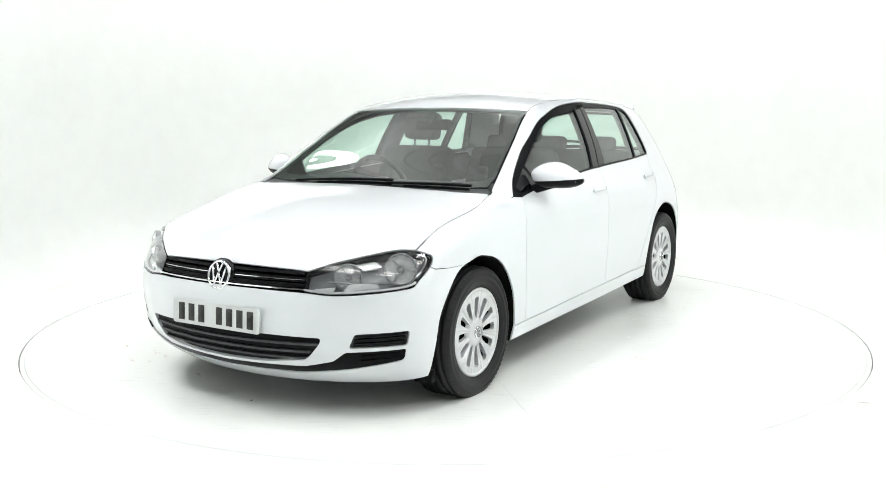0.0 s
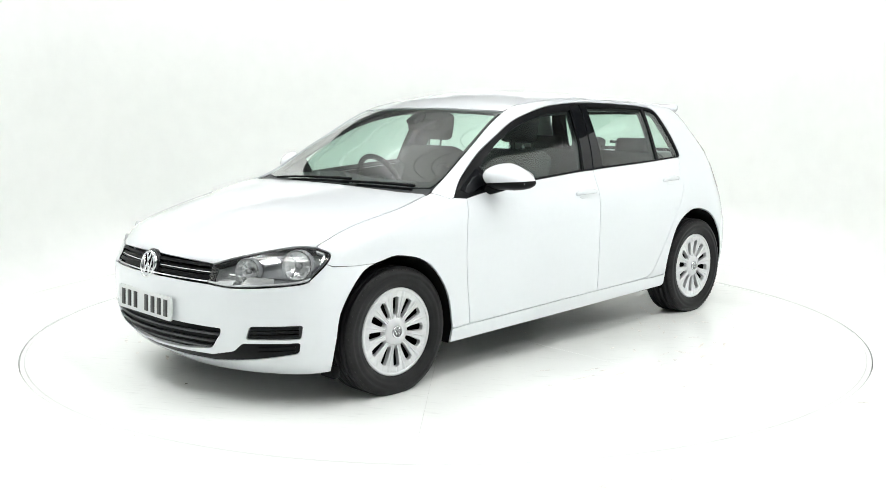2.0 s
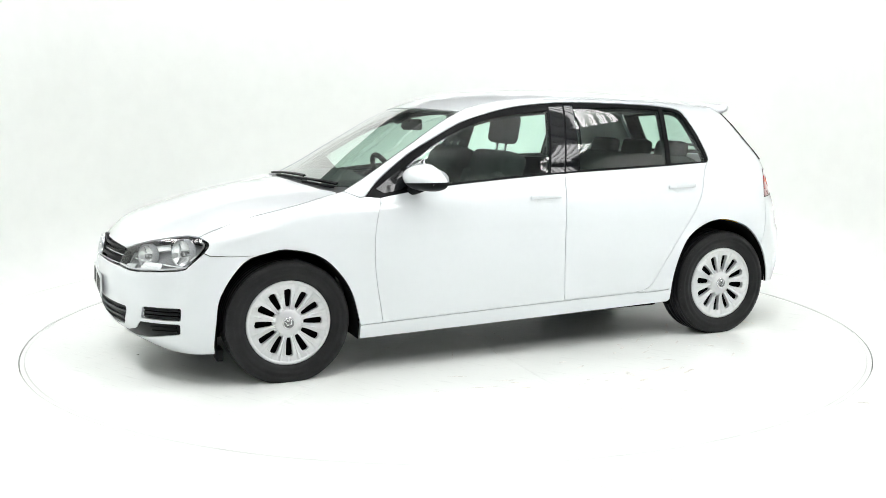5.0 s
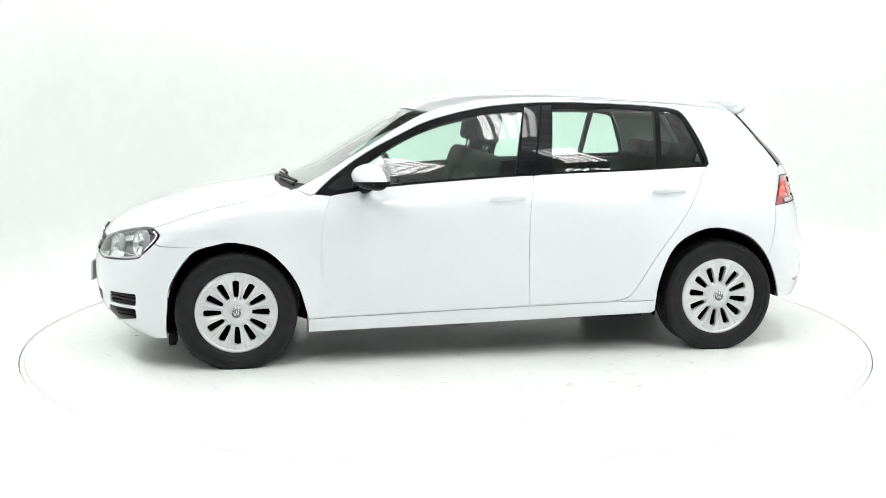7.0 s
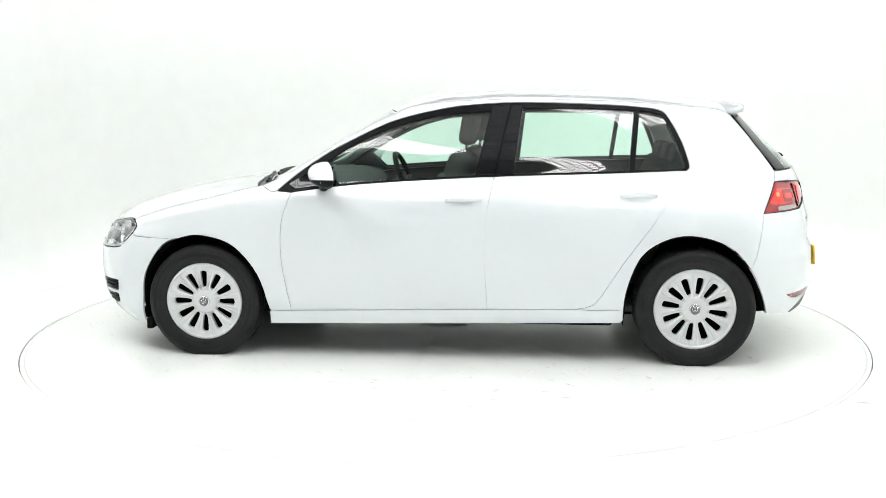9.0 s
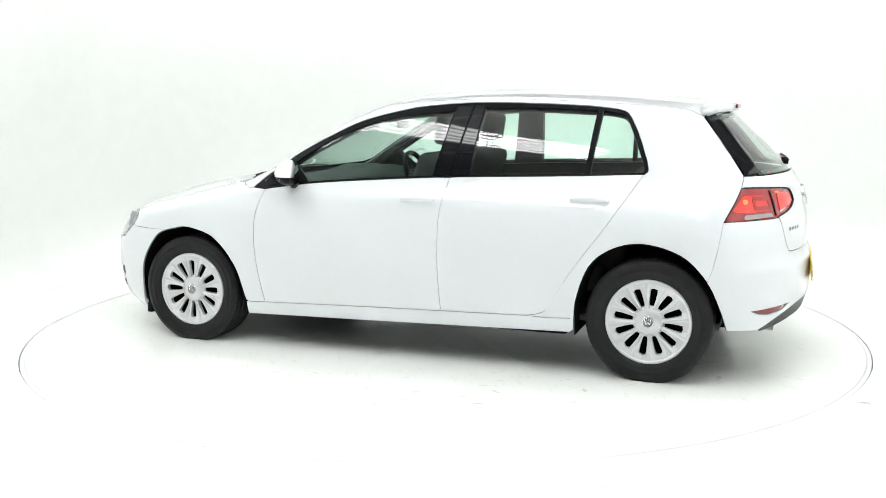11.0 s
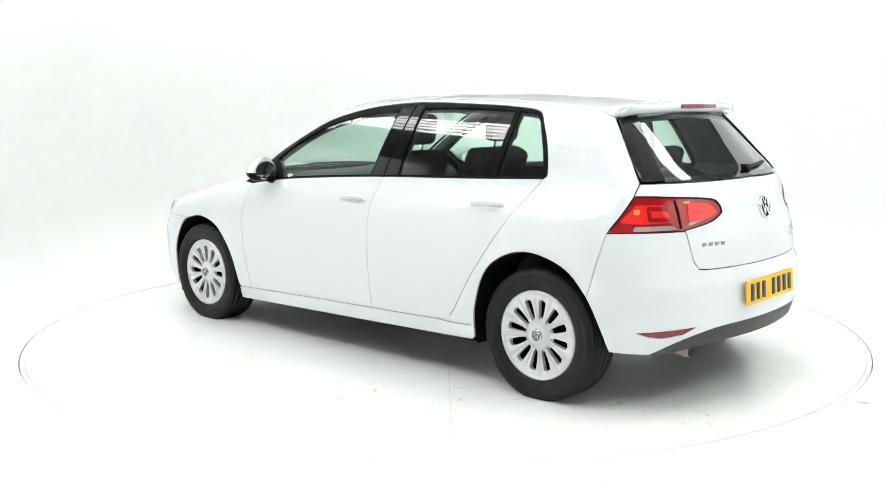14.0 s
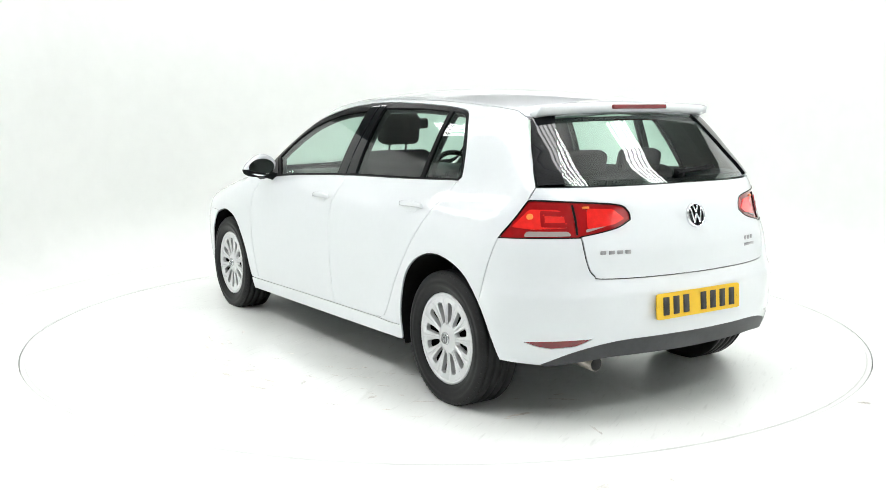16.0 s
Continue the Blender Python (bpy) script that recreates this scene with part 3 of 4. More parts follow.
for mi in (False, True):
    fd = panel("front_door", "s", front_door_outline, PAINT, body, gap=SIDE, mirror=mi)
    rd = panel("rear_door", "s", rear_door_outline, PAINT, body, gap=SIDE, mirror=mi)

    # window glass and black trim
    gf = np.vstack([spline([(.66, 1.045), (.586, 1.096), (.461, 1.170), (.28, 1.246), (.036, 1.305), (-.236, 1.330)], 5), [(-.165, belt(-.165) + .012)],
                    [(x, belt(x) + .012) for x in (.1, .3, .485)], [(.56, belt(.56) + .012)]])
    gr = np.vstack([[(-.408, 1.345), (-.763, 1.345), (-1.000, 1.332), (-.968, 1.018)], [(x, belt(x) + .012) for x in (-.7, -.365)]])
    gq = np.vstack([[(-1.030, 1.332)], spline([(-1.09, 1.325), (-1.14, 1.308), (-1.173, 1.262), (-1.235, 1.12), (-1.262, 1.045), (-1.25, 1.028)], 4), [(-.998, 1.022)]])
    gt = np.array([(.84, .940), (.69, 1.035), (.605, .945), (.80, .918)])
    trim = panel("window_trim", "s", dlo, TRIM, body, "black window surround", holes=(gf, gr, gq), gap=.001, out=-.002, flange=.03, mirror=mi)
    panel("window_glass", "s", gf, GLASS, fd, "green-tinted side glass", out=-.008, flange=.004, gap=-.006, mirror=mi)
    panel("window_glass", "s", gr, GLASS, rd, "green-tinted side glass", out=-.008, flange=.004, gap=-.006, mirror=mi)
    panel("quarter_glass", "s", gq, GLASS, rd, "green-tinted fixed side glass", out=-.008, flange=.004, gap=-.006, mirror=mi)
    pf = [(-.248, 1.352), (-.340, 1.36), (-.262, .992), (-.175, .990)]
    pr = [(-.350, 1.36), (-.404, 1.36), (-.366, 1.0), (-.270, .993)]
    panel("pillar_cover", "s", pf, GLOSS_BLACK, fd, "gloss black door pillar", out=.001, flange=.004, gap=.001, mirror=mi)
    panel("pillar_cover", "s", pr, GLOSS_BLACK, rd, "gloss black door pillar", out=.001, flange=.004, gap=.001, mirror=mi)
    panel("corner_cover", "s", gt, GLOSS_BLACK, fd, "gloss black triangle at the mirror", out=.001, flange=.004, mirror=mi)

    # door handles
    for door, x0, zz in ((fd, -.107, .862), (rd, -1.015, .884)):
        line = spline([(x0 + .095, zz), (x0, zz + .004), (x0 - .095, zz + .002)], 8)
        q = on_body("s", line[:, 0], line[:, 1])
        n = normal_at(q)
        lift = .002 + .020 * np.sin(np.linspace(.12, .88, len(q)) * math.pi) ** .5
        bm = bmesh.new()
        rings = []
        full = .45 + .55 * np.sin(np.linspace(.03, .97, len(q)) * math.pi) ** .6
        for p, nn, l, k in zip(q, n, lift, full):
            ring = []
            for a in np.linspace(0, 2 * math.pi, 10, endpoint=False):
                w = p + nn * (l + .008 * k * math.cos(a)) + np.array((0, 0, 1)) * .015 * k * math.sin(a)
                ring.append(bm.verts.new(w if not mi else w * np.array((1, -1, 1))))
            rings.append(ring)
        for p, r in zip(rings, rings[1:]):
            for i in range(10):
                bm.faces.new((p[i], p[(i + 1) % 10], r[(i + 1) % 10], r[i])).smooth = True
        bm.faces.new(rings[0][::-1]), bm.faces.new(rings[-1])
        bmesh.ops.recalc_face_normals(bm, faces=bm.faces[:])
        part("door_handle", bm, PAINT, door, "white door handle")
        cup = rounded([(x0 - .05, zz - .025), (x0 + .055, zz - .025), (x0 + .055, zz + .027), (x0 - .05, zz + .027)], .024)
        panel("handle_recess", "s", cup, PAINT, door, out=.0012, flange=.002, mirror=mi)

# seam backing under the side panels
lower = np.vstack([hood_side[::-1][2:-3], [(1.66, .70), (1.66, .655), (1.585, .645)], [(1.50, .640)], arch_f[17:-1] + (0, .012), [(.93, .21), (0, .215), (-.92, .24)], arch_r[3:44] + (0, .012),
                   [(-1.630, .575), (-1.655, .72), (-1.665, .80)], [(-1.69, .93), (-1.70, 1.02)], [(-1.32, 1.03)], dlo_low[1:-1], [(.93, .91)]])
lower[:, 1] = np.where((lower[:, 0] < .80) & (lower[:, 0] > -1.27) & (lower[:, 1] > .88), lower[:, 1] - .012, lower[:, 1])
sym("inner_panel", "s", lower, PAINT, body, out=-.008, flange=0.0)

# top
hood_front = via("t", laid("f", spline([(2.032, .425, .657), (2.075, .25, .666), (2.088, 0, .672)], 6)))
hood_half = np.vstack([[(1.125, 0), (1.115, .3), (1.075, .6), (1.03, .742)], hood_t[::-1][4:], via("t", head_top)[::-1], hood_front[1:]])
hood = panel("hood", "t", both("t", hood_half), PAINT, body, gap=SIDE)
# white backing sheet, added under the hood to lighten its shut lines
under = np.vstack([[(1.13, 0), (1.12, .3), (1.08, .6), (1.04, .742)], hood_t[::-1][5:-4] + (0, .02), [(1.74, .66), (1.80, .4), (1.82, 0)]])
panel("hood_seam_backing", "t", both("t", under), PAINT, hood, out=-.008, flange=0.0)
scr_half = np.vstack([spline([(1.082, 0), (1.072, .232), (1.02, .52), (.955, .712)], 5), rail_t[10:25], spline([(.285, .590), (.345, .35), (.378, 0)], 5)])
roof_half = np.vstack([spline([(.374, 0), (.341, .35), (.281, .590)], 5), rail_t[25:], [(-1.55, .50), (-1.60, .3), (-1.62, 0)]])
panel("roof", "t", both("t", roof_half), PAINT, body, gap=.001)
scr = both("t", scr_half)
screen = panel("windscreen", "t", scr, SCREEN_GLASS, body, "large green-tinted windscreen", gap=.004, out=-.004, flange=.004)
scr_in = both("t", np.vstack([spline([(1.02, 0), (1.008, .24), (.955, .50), (.90, .65)], 5), spline([(.86, .675), (.60, .622), (.33, .565)], 5), spline([(.34, .54), (.385, .30), (.40, 0)], 5)]))
panel("screen_border", "t", scr, TRIM, screen, "black printed screen border", holes=(scr_in,), gap=.006, out=-.012, flange=.002)
cowl_half = np.vstack([[(1.118, 0), (1.108, .3), (1.068, .6), (1.02, .745)], [(.965, .725)], spline([(.955, .712), (1.02, .52), (1.072, .232), (1.082, 0)], 5)])
panel("cowl", "t", both("t", cowl_half), PLASTIC, body, "black cowl below the windscreen", out=-.012)


def wiper(parent, foot, tip):
    """Arm and blade on the windscreen."""
    n = 8
    line = [(foot[0] + (tip[0] - foot[0]) * i / n, foot[1] + (tip[1] - foot[1]) * i / n) for i in range(n + 1)]
    arm = bar("wiper", "t", line, .010, .014, .018, TRIM, parent, "black wiper arm")
    bar("wiper_blade", "t", [(a + .022, b) for a, b in line[2:]], .012, .008, .008, TRIM, arm)


wiper(body, (1.085, -.42), (1.045, .20))
wiper(body, (1.09, .18), (.99, .64))

# ---------------------------------------------------------------- front end
def hole(pts, r=.02, k=4):
    q = rounded(np.array(pts) * (UNIT["f"], 1), r, k)
    return q / (UNIT["f"], 1)


low_half = via("f", [(2.13, .0, .385), (2.128, .24, .381), (2.051, .505, .375), (2.04, .49, .35), (2.051, .43, .276), (2.08, .25, .250), (2.10, 0, .244)])
low_grille = hole(both("f", low_half)[:-1], .02)
fog_up = hole(via("f", [(1.985, .640, .394), (1.826, .814, .402), (1.832, .806, .340), (1.99, .612, .334)]), .012)
lip_half = via("f", [(2.085, 0, .226), (2.02, .40, .236), (2.007, .539, .268), (1.995, .595, .312), (1.834, .802, .322), (1.83, .786, .272),
                     (1.952, .588, .228), (2.001, .376, .197), (2.05, 0, .190)])
lip = hole(both("f", lip_half), .012)
bump_half = np.vstack([via("f", [(2.13, 0, .580), (2.11, .22, .578)]), via("f", head_low[::-1]), via("f", head_rear[10:-1][::-1]), via("f", seam_b), via("f", on_body("s", arch_f[:18][::-1, 0], arch_f[:18][::-1, 1])),
                       via("f", [(1.668, .80, .165), (1.78, .70, .150), (1.88, .34, .135), (1.94, 0, .13)])])
front_bumper = panel("front_bumper", "f", both("f", bump_half), PAINT, body, holes=(low_grille, fog_up, fog_up * (-1, 1), lip), gap=SIDE, flange=.014, step=.03)
panel("lower_grille", "f", low_grille, TRIM, front_bumper, "black lower air intake", out=-.013, gap=-.004)
for zz, w in ((.345, 28.5), (.31, 26.5), (.278, 25.0)):
    line = [(a, zz + .0 * abs(a)) for a in np.linspace(-w, w, 25)]
    bar("grille_slat", "f", line, .012, .010, -.001, PLASTIC, front_bumper, "dark grille slat")
panel("lip_insert", "f", lip, TRIM, front_bumper, "dark grey lower lip", out=-.006, gap=-.004)
for s in (1, -1):
    insert = panel("fog_insert", "f", fog_up * (s, 1), PLASTIC, front_bumper, "dark ribbed blanking grille", out=-.02, gap=-.006)
    a0, a1 = fog_up[:, 0].min() + 1.2, fog_up[:, 0].max() - .8
    for k in range(3):
        zz = .348 + .019 * k
        bar("rib", "f", [(s * a, zz + .008 * (a - a0) / (a1 - a0)) for a in np.linspace(a0 + (2 - k) * -.2, a1, 8)], .014, .009, -.004, TRIM, insert)
    for k in range(2):
        zz = .268 + .021 * k
        bar("rib", "f", [(s * a, zz + .016 * (a - a0) / (a1 - a0)) for a in np.linspace(a0 + 1.5, a1 - 1, 8)], .008, .009, .0, TRIM, insert)

# upper grille between the headlamps
gr_half = np.vstack([via("f", [(2.088, 0, .670), (2.075, .25, .664), (2.030, .425, .656)]), via("f", [(2.055, .428, .61), (2.069, .433, .574), (2.12, .22, .580), (2.13, 0, .583)])])
grille = panel("grille", "f", both("f", gr_half), TRIM, body, "black radiator grille with thin chrome strips", out=-.035, gap=-.004)
for zz, th, mt, o in ((.655, .014, TRIM, -.002), (.630, .022, TRIM, -.010), (.606, .016, TRIM, -.008), (.628, .0035, CHROME, -.007), (.5875, .006, CHROME, .003)):
    bar("strip", "f", [(a, zz - .004 * (abs(a) / 25) ** 2) for a in np.linspace(-25.3, 25.3, 31)], .02, th, o, mt, grille, "chrome strip" if mt is CHROME else "")


def emblem(name, r, at, tilt, parent, yaw):
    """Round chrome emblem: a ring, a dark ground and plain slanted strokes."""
    e = part(name, lathe_bm([(.001, .0), (r * .86, .0), (r * .88, .004)], 40, "x"), GLOSS_BLACK, parent, "round chrome emblem")
    e.matrix_basis = pose(*at) @ pose(0, 0, 0, 0, 0, yaw) @ pose(0, 0, 0, 0, tilt, 0)
    part("ring", lathe_bm([(r * .84, .0), (r * .86, .008), (r * .93, .010), (r, .004), (r, -.01)], 40, "x"), CHROME, e)
    bm = bmesh.new()
    for (y0, z0), (y1, z1) in (((-.60, .58), (-.30, -.62)), ((-.30, -.62), (0, .16)), ((0, .16), (.30, -.62)), ((.30, -.62), (.60, .58)), ((-.28, .80), (0, .22)), ((.28, .80), (0, .22))):
        d = Vector((0, y1 - y0, z1 - z0)) * r
        box_bm((.008, r * .15, d.length), (.005, (y0 + y1) / 2 * r, (z0 + z1) / 2 * r), .002, 1, bm, Matrix.Rotation(-math.atan2(d.y, d.z), 4, "X"))
    part("strokes", bm, CHROME, e)
    return e


emblem("emblem", .066, (2.122, 0, .617), -14, body, 0)
ring_bm = lathe_bm([(.066, -.03), (.074, -.02), (.074, .0), (.066, .004)], 40, "x")
part("emblem_seat", ring_bm, GLOSS_BLACK, grille, "black emblem seat", m=pose(2.112, 0, .618, 0, -14, 0))


def headlamp(mi):
    s = -1 if mi else 1
    lamp = panel("headlight", "f", head, LAMP_BASE, body, "clear halogen headlight with two round reflectors", out=-.060, gap=-.003, flange=0.0, mirror=mi, step=.02)
    panel("lens", "f", head, CLEAR, lamp, "clear headlight lens", out=-.002, gap=.003, flange=.006, mirror=mi, step=.02)
    inner = inset(head * (UNIT["f"], 1), .007) / (UNIT["f"], 1)
    panel("bezel", "f", head, TRIM, lamp, "black lamp rim", holes=(inner,), out=-.005, gap=.002, flange=.045, mirror=mi, step=.02)
    for ang, zz, r, lab in ((35.9, .643, .052, "small round reflector"), (49.0, .670, .064, "round chrome reflector")):
        at = on_body("f", [ang], [zz], -.022)[0]
        prof = [(.012, -.036), (r * .45, -.031), (r * .75, -.020), (r * .95, -.004), (r, .004), (r + .003, -.03)]
        facets = lathe_bm(prof, 14, "x")
        for fc in facets.faces:
            fc.smooth = False
        bowl = part("reflector", facets, REFLECTOR, lamp, lab, m=pose(at[0], s * at[1], at[2], 0, -8, s * 32))
        part("bulb", lathe_bm([(.001, .0), (.010, -.002), (.012, -.015), (.012, -.05)], 14, "x"), BULB, bowl)
        # grey cap and ribs added in place of dark reflections in the bowl
        part("dark_reflection_cap", lathe_bm([(.001, .002), (r * .20, .0), (r * .25, -.012), (r * .22, -.03)], 16, "x"), CAP_GREY, bowl)
        for a in (35, 150, 270):
            part("rib", box_bm((.006, .007, r * .62), (-.006, 0, r * .66), .001, 1), LAMP_BASE, bowl, m=pose(0, 0, 0, a, 0, 0))
        part("ring", lathe_bm([(r + .003, -.03), (r + .004, .005), (r + .007, .004), (r + .008, -.03)], 28, "x"), LAMP_BASE, bowl)
    top = [(1.93, .60, .70), (1.86, .66, .715), (1.84, .68, .69), (1.90, .63, .675)]
    panel("lamp_plate", "f", hole(via("f", top), .006), REFLECTOR, lamp, "silver plate between the reflectors", out=-.030, flange=.01, mirror=mi, step=.02)
    wedge = [(2.05, .46, .578), (2.02, .545, .572), (2.0, .55, .60), (2.04, .47, .592)]
    panel("lamp_plate", "f", hole(via("f", wedge), .006), SILVER, lamp, "silver inner wedge", out=-.020, flange=.01, mirror=mi, step=.02)
    low = np.array([(2.0, .575, .574), (1.90, .70, .580), (1.89, .70, .612), (1.96, .60, .618)])
    panel("indicator", "f", hole(via("f", low), .008), REFLECTOR, lamp, "silver indicator reflector", out=-.022, flange=.01, mirror=mi, step=.02)
    foot = head_low[2:] + (0, 0, .012)
    bar("lamp_edge", "f", [tuple(p) for p in via("f", foot)], .012, .008, -.004, SILVER, lamp, "silver lower edge", mirror=mi)
    bar("lamp_edge", "f", [tuple(p - (1.6, 0)) for p in via("f", head_rear[2:14])], .02, .009, -.010, CHROME, lamp, "bright outer edge", mirror=mi)
    slat = via("f", [(1.99, .50, .625), (1.75, .76, .602)])
    bar("lamp_trim", "f", [tuple(slat[0] + (slat[1] - slat[0]) * t) for t in np.linspace(0, 1, 8)], .02, .006, -.025, CHROME, lamp, mirror=mi)
    return lamp


headlamp(False), headlamp(True)


def plate(name, mat, label, at, yaw, tilt):
    """Number plate; its characters are plain bars."""
    rim = rounded([(-.26, -.0555), (.26, -.0555), (.26, .0555), (-.26, .0555)], .016, 5)
    n = len(rim)
    verts = [(x, a, b) for x in (.004, -.004) for a, b in rim]
    faces = [tuple(range(n)), tuple(range(2 * n - 1, n - 1, -1))] + [(i + n, (i + 1) % n + n, (i + 1) % n, i) for i in range(n)]
    p = mesh_part(name, verts, faces, mat, body, label, smooth=False, m=pose(*at) @ pose(0, 0, 0, 0, tilt, yaw))
    for y in (-.245, .245):
        part("plate_screw", lathe_bm([(.001, .0055), (.005, .005), (.006, .003)], 10, "x"), mat, p, m=pose(0, y, 0))
    for i, y in enumerate((-.200, -.139, -.078, .030, .091, .152, .213)):
        part("bar", box_bm((.0016, .036, .078), (.0047, y - .006, 0)), INK, p, "dark bar in place of a character" if i == 0 else "")
    return p


plate("front_plate", PLATE_WHITE, "white number plate with dark bars", (2.150, -.004, .438), 0, -3)
plate("rear_plate", PLATE_YELLOW, "yellow number plate with dark bars", (-2.066, .020, .510), 180, -4)

# ---------------------------------------------------------------- rear end
glass_half = via("r", [(-1.655, 0, 1.322), (-1.62, .30, 1.318), (-1.529, .555, 1.304), (-1.64, .615, 1.16), (-1.724, .660, 1.018), (-1.87, .40, 1.021), (-1.948, 0, 1.026)])
rear_outline = both("r", np.vstack([spline(glass_half[:3], 6), spline(glass_half[2:5], 6)[1:], spline(glass_half[4:], 6)[1:]]))
gate_half = np.vstack([spline(via("r", [(-1.95, 0, 1.022), (-1.87, .40, 1.017), (-1.724, .664, 1.014)]), 6), via("r", tail_top[::-1]), via("r", tail_low[::-1][1:11]),
                       spline(via("r", [(-1.905, .560, .80), (-1.938, .556, .70), (-1.958, .535, .655), (-1.985, .47, .638), (-2.05, 0, .636)]), 5)])
tailgate = panel("tailgate", "r", both("r", gate_half), PAINT, body, gap=SIDE)
rg = panel("rear_window", "r", rear_outline, DARK_GLASS, tailgate, "dark rear window", gap=.003, out=-.003, flange=.004)
rim_in = np.stack([rear_outline[:, 0] * .87, 1.172 + (rear_outline[:, 1] - 1.168) * .80], 1)
panel("window_border", "r", rear_outline, GLOSS_BLACK, rg, "black printed window border", holes=(rim_in,), gap=.004, out=-.011, flange=.002)
for s in (1, -1):
    fin_line = spline([(55.0, 1.303), (52.2, 1.16), (48.6, 1.020)], 6)
    fin_in = spline([(41.5, 1.026), (44.0, 1.16), (46.5, 1.312)], 6)
    panel("side_fin", "r", np.vstack([fin_line, fin_in]) * (s, 1), GLOSS_BLACK, tailgate, "gloss black fin beside the rear window", out=.006, flange=.012)
rear_bump_half = np.vstack([spline(via("r", [(-2.05, 0, .634), (-1.985, .47, .636), (-1.958, .539, .653), (-1.938, .560, .70), (-1.905, .566, .80)]), 5), via("r", tail_low[:11][::-1]),
                            via("r", on_body("s", [-1.643, -1.615], [.72, .578])), via("r", on_body("s", arch_r[::-1][:15][::-1, 0], arch_r[::-1][:15][::-1, 1])),
                            spline(via("r", [(-1.835, .73, .271), (-1.93, .60, .336), (-2.012, .44, .374), (-2.05, .22, .381), (-2.07, 0, .382)]), 5)])
refl = hole(via("r", [(-1.80, .792, .374), (-1.982, .556, .389), (-1.945, .618, .357), (-1.883, .704, .346), (-1.84, .75, .355)]), .008)
rear_bumper = panel("rear_bumper", "r", both("r", rear_bump_half), PAINT, body, holes=(refl, refl * (-1, 1)), gap=.0005, flange=.02)
for s in (1, -1):
    panel("rear_reflector", "r", refl * (s, 1), RED_REFLECTOR, rear_bumper, "slim red reflector", out=-.004, gap=.001)
skirt_half = np.vstack([spline(via("r", [(-2.07, 0, .380), (-2.05, .22, .379), (-2.012, .44, .372), (-1.93, .60, .334), (-1.835, .728, .270)]), 5), spline(via("r", [(-1.845, .70, .262), (-1.95, .50, .292), (-2.02, .38, .30), (-2.04, 0, .30)]), 4)])
panel("rear_skirt", "r", both("r", skirt_half), PLASTIC, rear_bumper, "dark grey rear skirt", out=-.004, flange=.05)


def tail_lamp(mi):
    lamp = panel("tail_light", "r", tail, DEEP_RED, body, "red tail light with a pale lower band", out=-.004, flange=.02, gap=.003, mirror=mi, step=.02)
    k = np.array((UNIT["r"], 1))
    for mat, pts, lab in ((RED, [(-1.685, .765, .85), (-1.72, .69, .925), (-1.80, .607, .925), (-1.835, .586, .90), (-1.855, .595, .850), (-1.75, .70, .842)], "bright red lens"),
                          (RED, [(-1.88, .52, .93), (-1.92, .41, .925), (-1.955, .37, .885), (-1.945, .42, .862), (-1.90, .53, .845)], "bright red lens"),
                          (PALE_LENS, [(-1.735, .72, .834), (-1.86, .60, .836), (-1.875, .592, .818), (-1.73, .73, .812)], "pale lower band"),
                          (AMBER, [(-1.722, .71, .905), (-1.738, .688, .908), (-1.744, .69, .885), (-1.728, .715, .882)], "amber bulb"),
                          (AMBER, [(-1.868, .535, .937), (-1.882, .508, .938), (-1.884, .508, .929), (-1.870, .535, .928)], "amber bulb"),
                          (PALE_LENS, [(-1.905, .54, .832), (-1.94, .455, .856), (-1.905, .54, .845)], "pale lower band")):
        o = rounded(via("r", pts) * k, .012, 4) / k
        panel("lens", "r", o, mat, lamp, lab, out=.0 if mat is not AMBER else .0015, flange=.004, mirror=mi, step=.02)
    c_out = rounded(via("r", [(-1.755, .665, .920), (-1.835, .585, .915), (-1.856, .585, .852), (-1.775, .675, .852)]) * k, .01, 4)
    c_in = inset(c_out, .019)
    panel("band", "r", c_out / k, DEEP_RED, lamp, "dark red band", holes=(c_in / k,), out=.002, flange=.003, mirror=mi, step=.02)
    line = via("r", spline([(-1.843, .568, .944), (-1.87, .57, .88), (-1.888, .575, .822)], 4))
    bar("split_line", "r", [tuple(p) for p in line], .006, .009, .001, TRIM, lamp, "dark gap between the lamp halves", mirror=mi)
    edge = via("r", np.vstack([tail_top, tail_fwd[1:], tail_low[1:]]))
    bar("rim", "r", [tuple(p) for p in edge], .008, .005, .0015, TRIM, lamp, mirror=mi)
    return lamp


tail_lamp(False), tail_lamp(True)
emblem("emblem", .055, (-2.010, 0, .882), -14, tailgate, 180)


# scripts on the tailgate: plain chrome bars
for i in range(4):
    p = on_body("r", [31.2 - i * 2.3], [.748])[0]
    part("model_bar", box_bm((.004, .027, .017), (0, 0, 0), .0015, 1), BADGE, tailgate, "grey bar in place of a model letter" if i == 0 else "",
         pose(*p) @ pose(0, 0, 0, 0, 0, -16))
for i in range(3):
    p = on_body("r", [-23.2 - i * 1.9], [.752])[0]
    part("engine_bar", box_bm((.004, .018, .020), (0, 0, 0), .0015, 1), BADGE, tailgate, "", pose(*p) @ pose(0, 0, 0, 0, 0, 14))
p = on_body("r", [-25.2], [.722])[0]
part("engine_bar", box_bm((.003, .095, .013), (0, 0, 0), .001, 1), BADGE, tailgate, "", pose(*p) @ pose(0, 0, 0, 0, 0, 14))

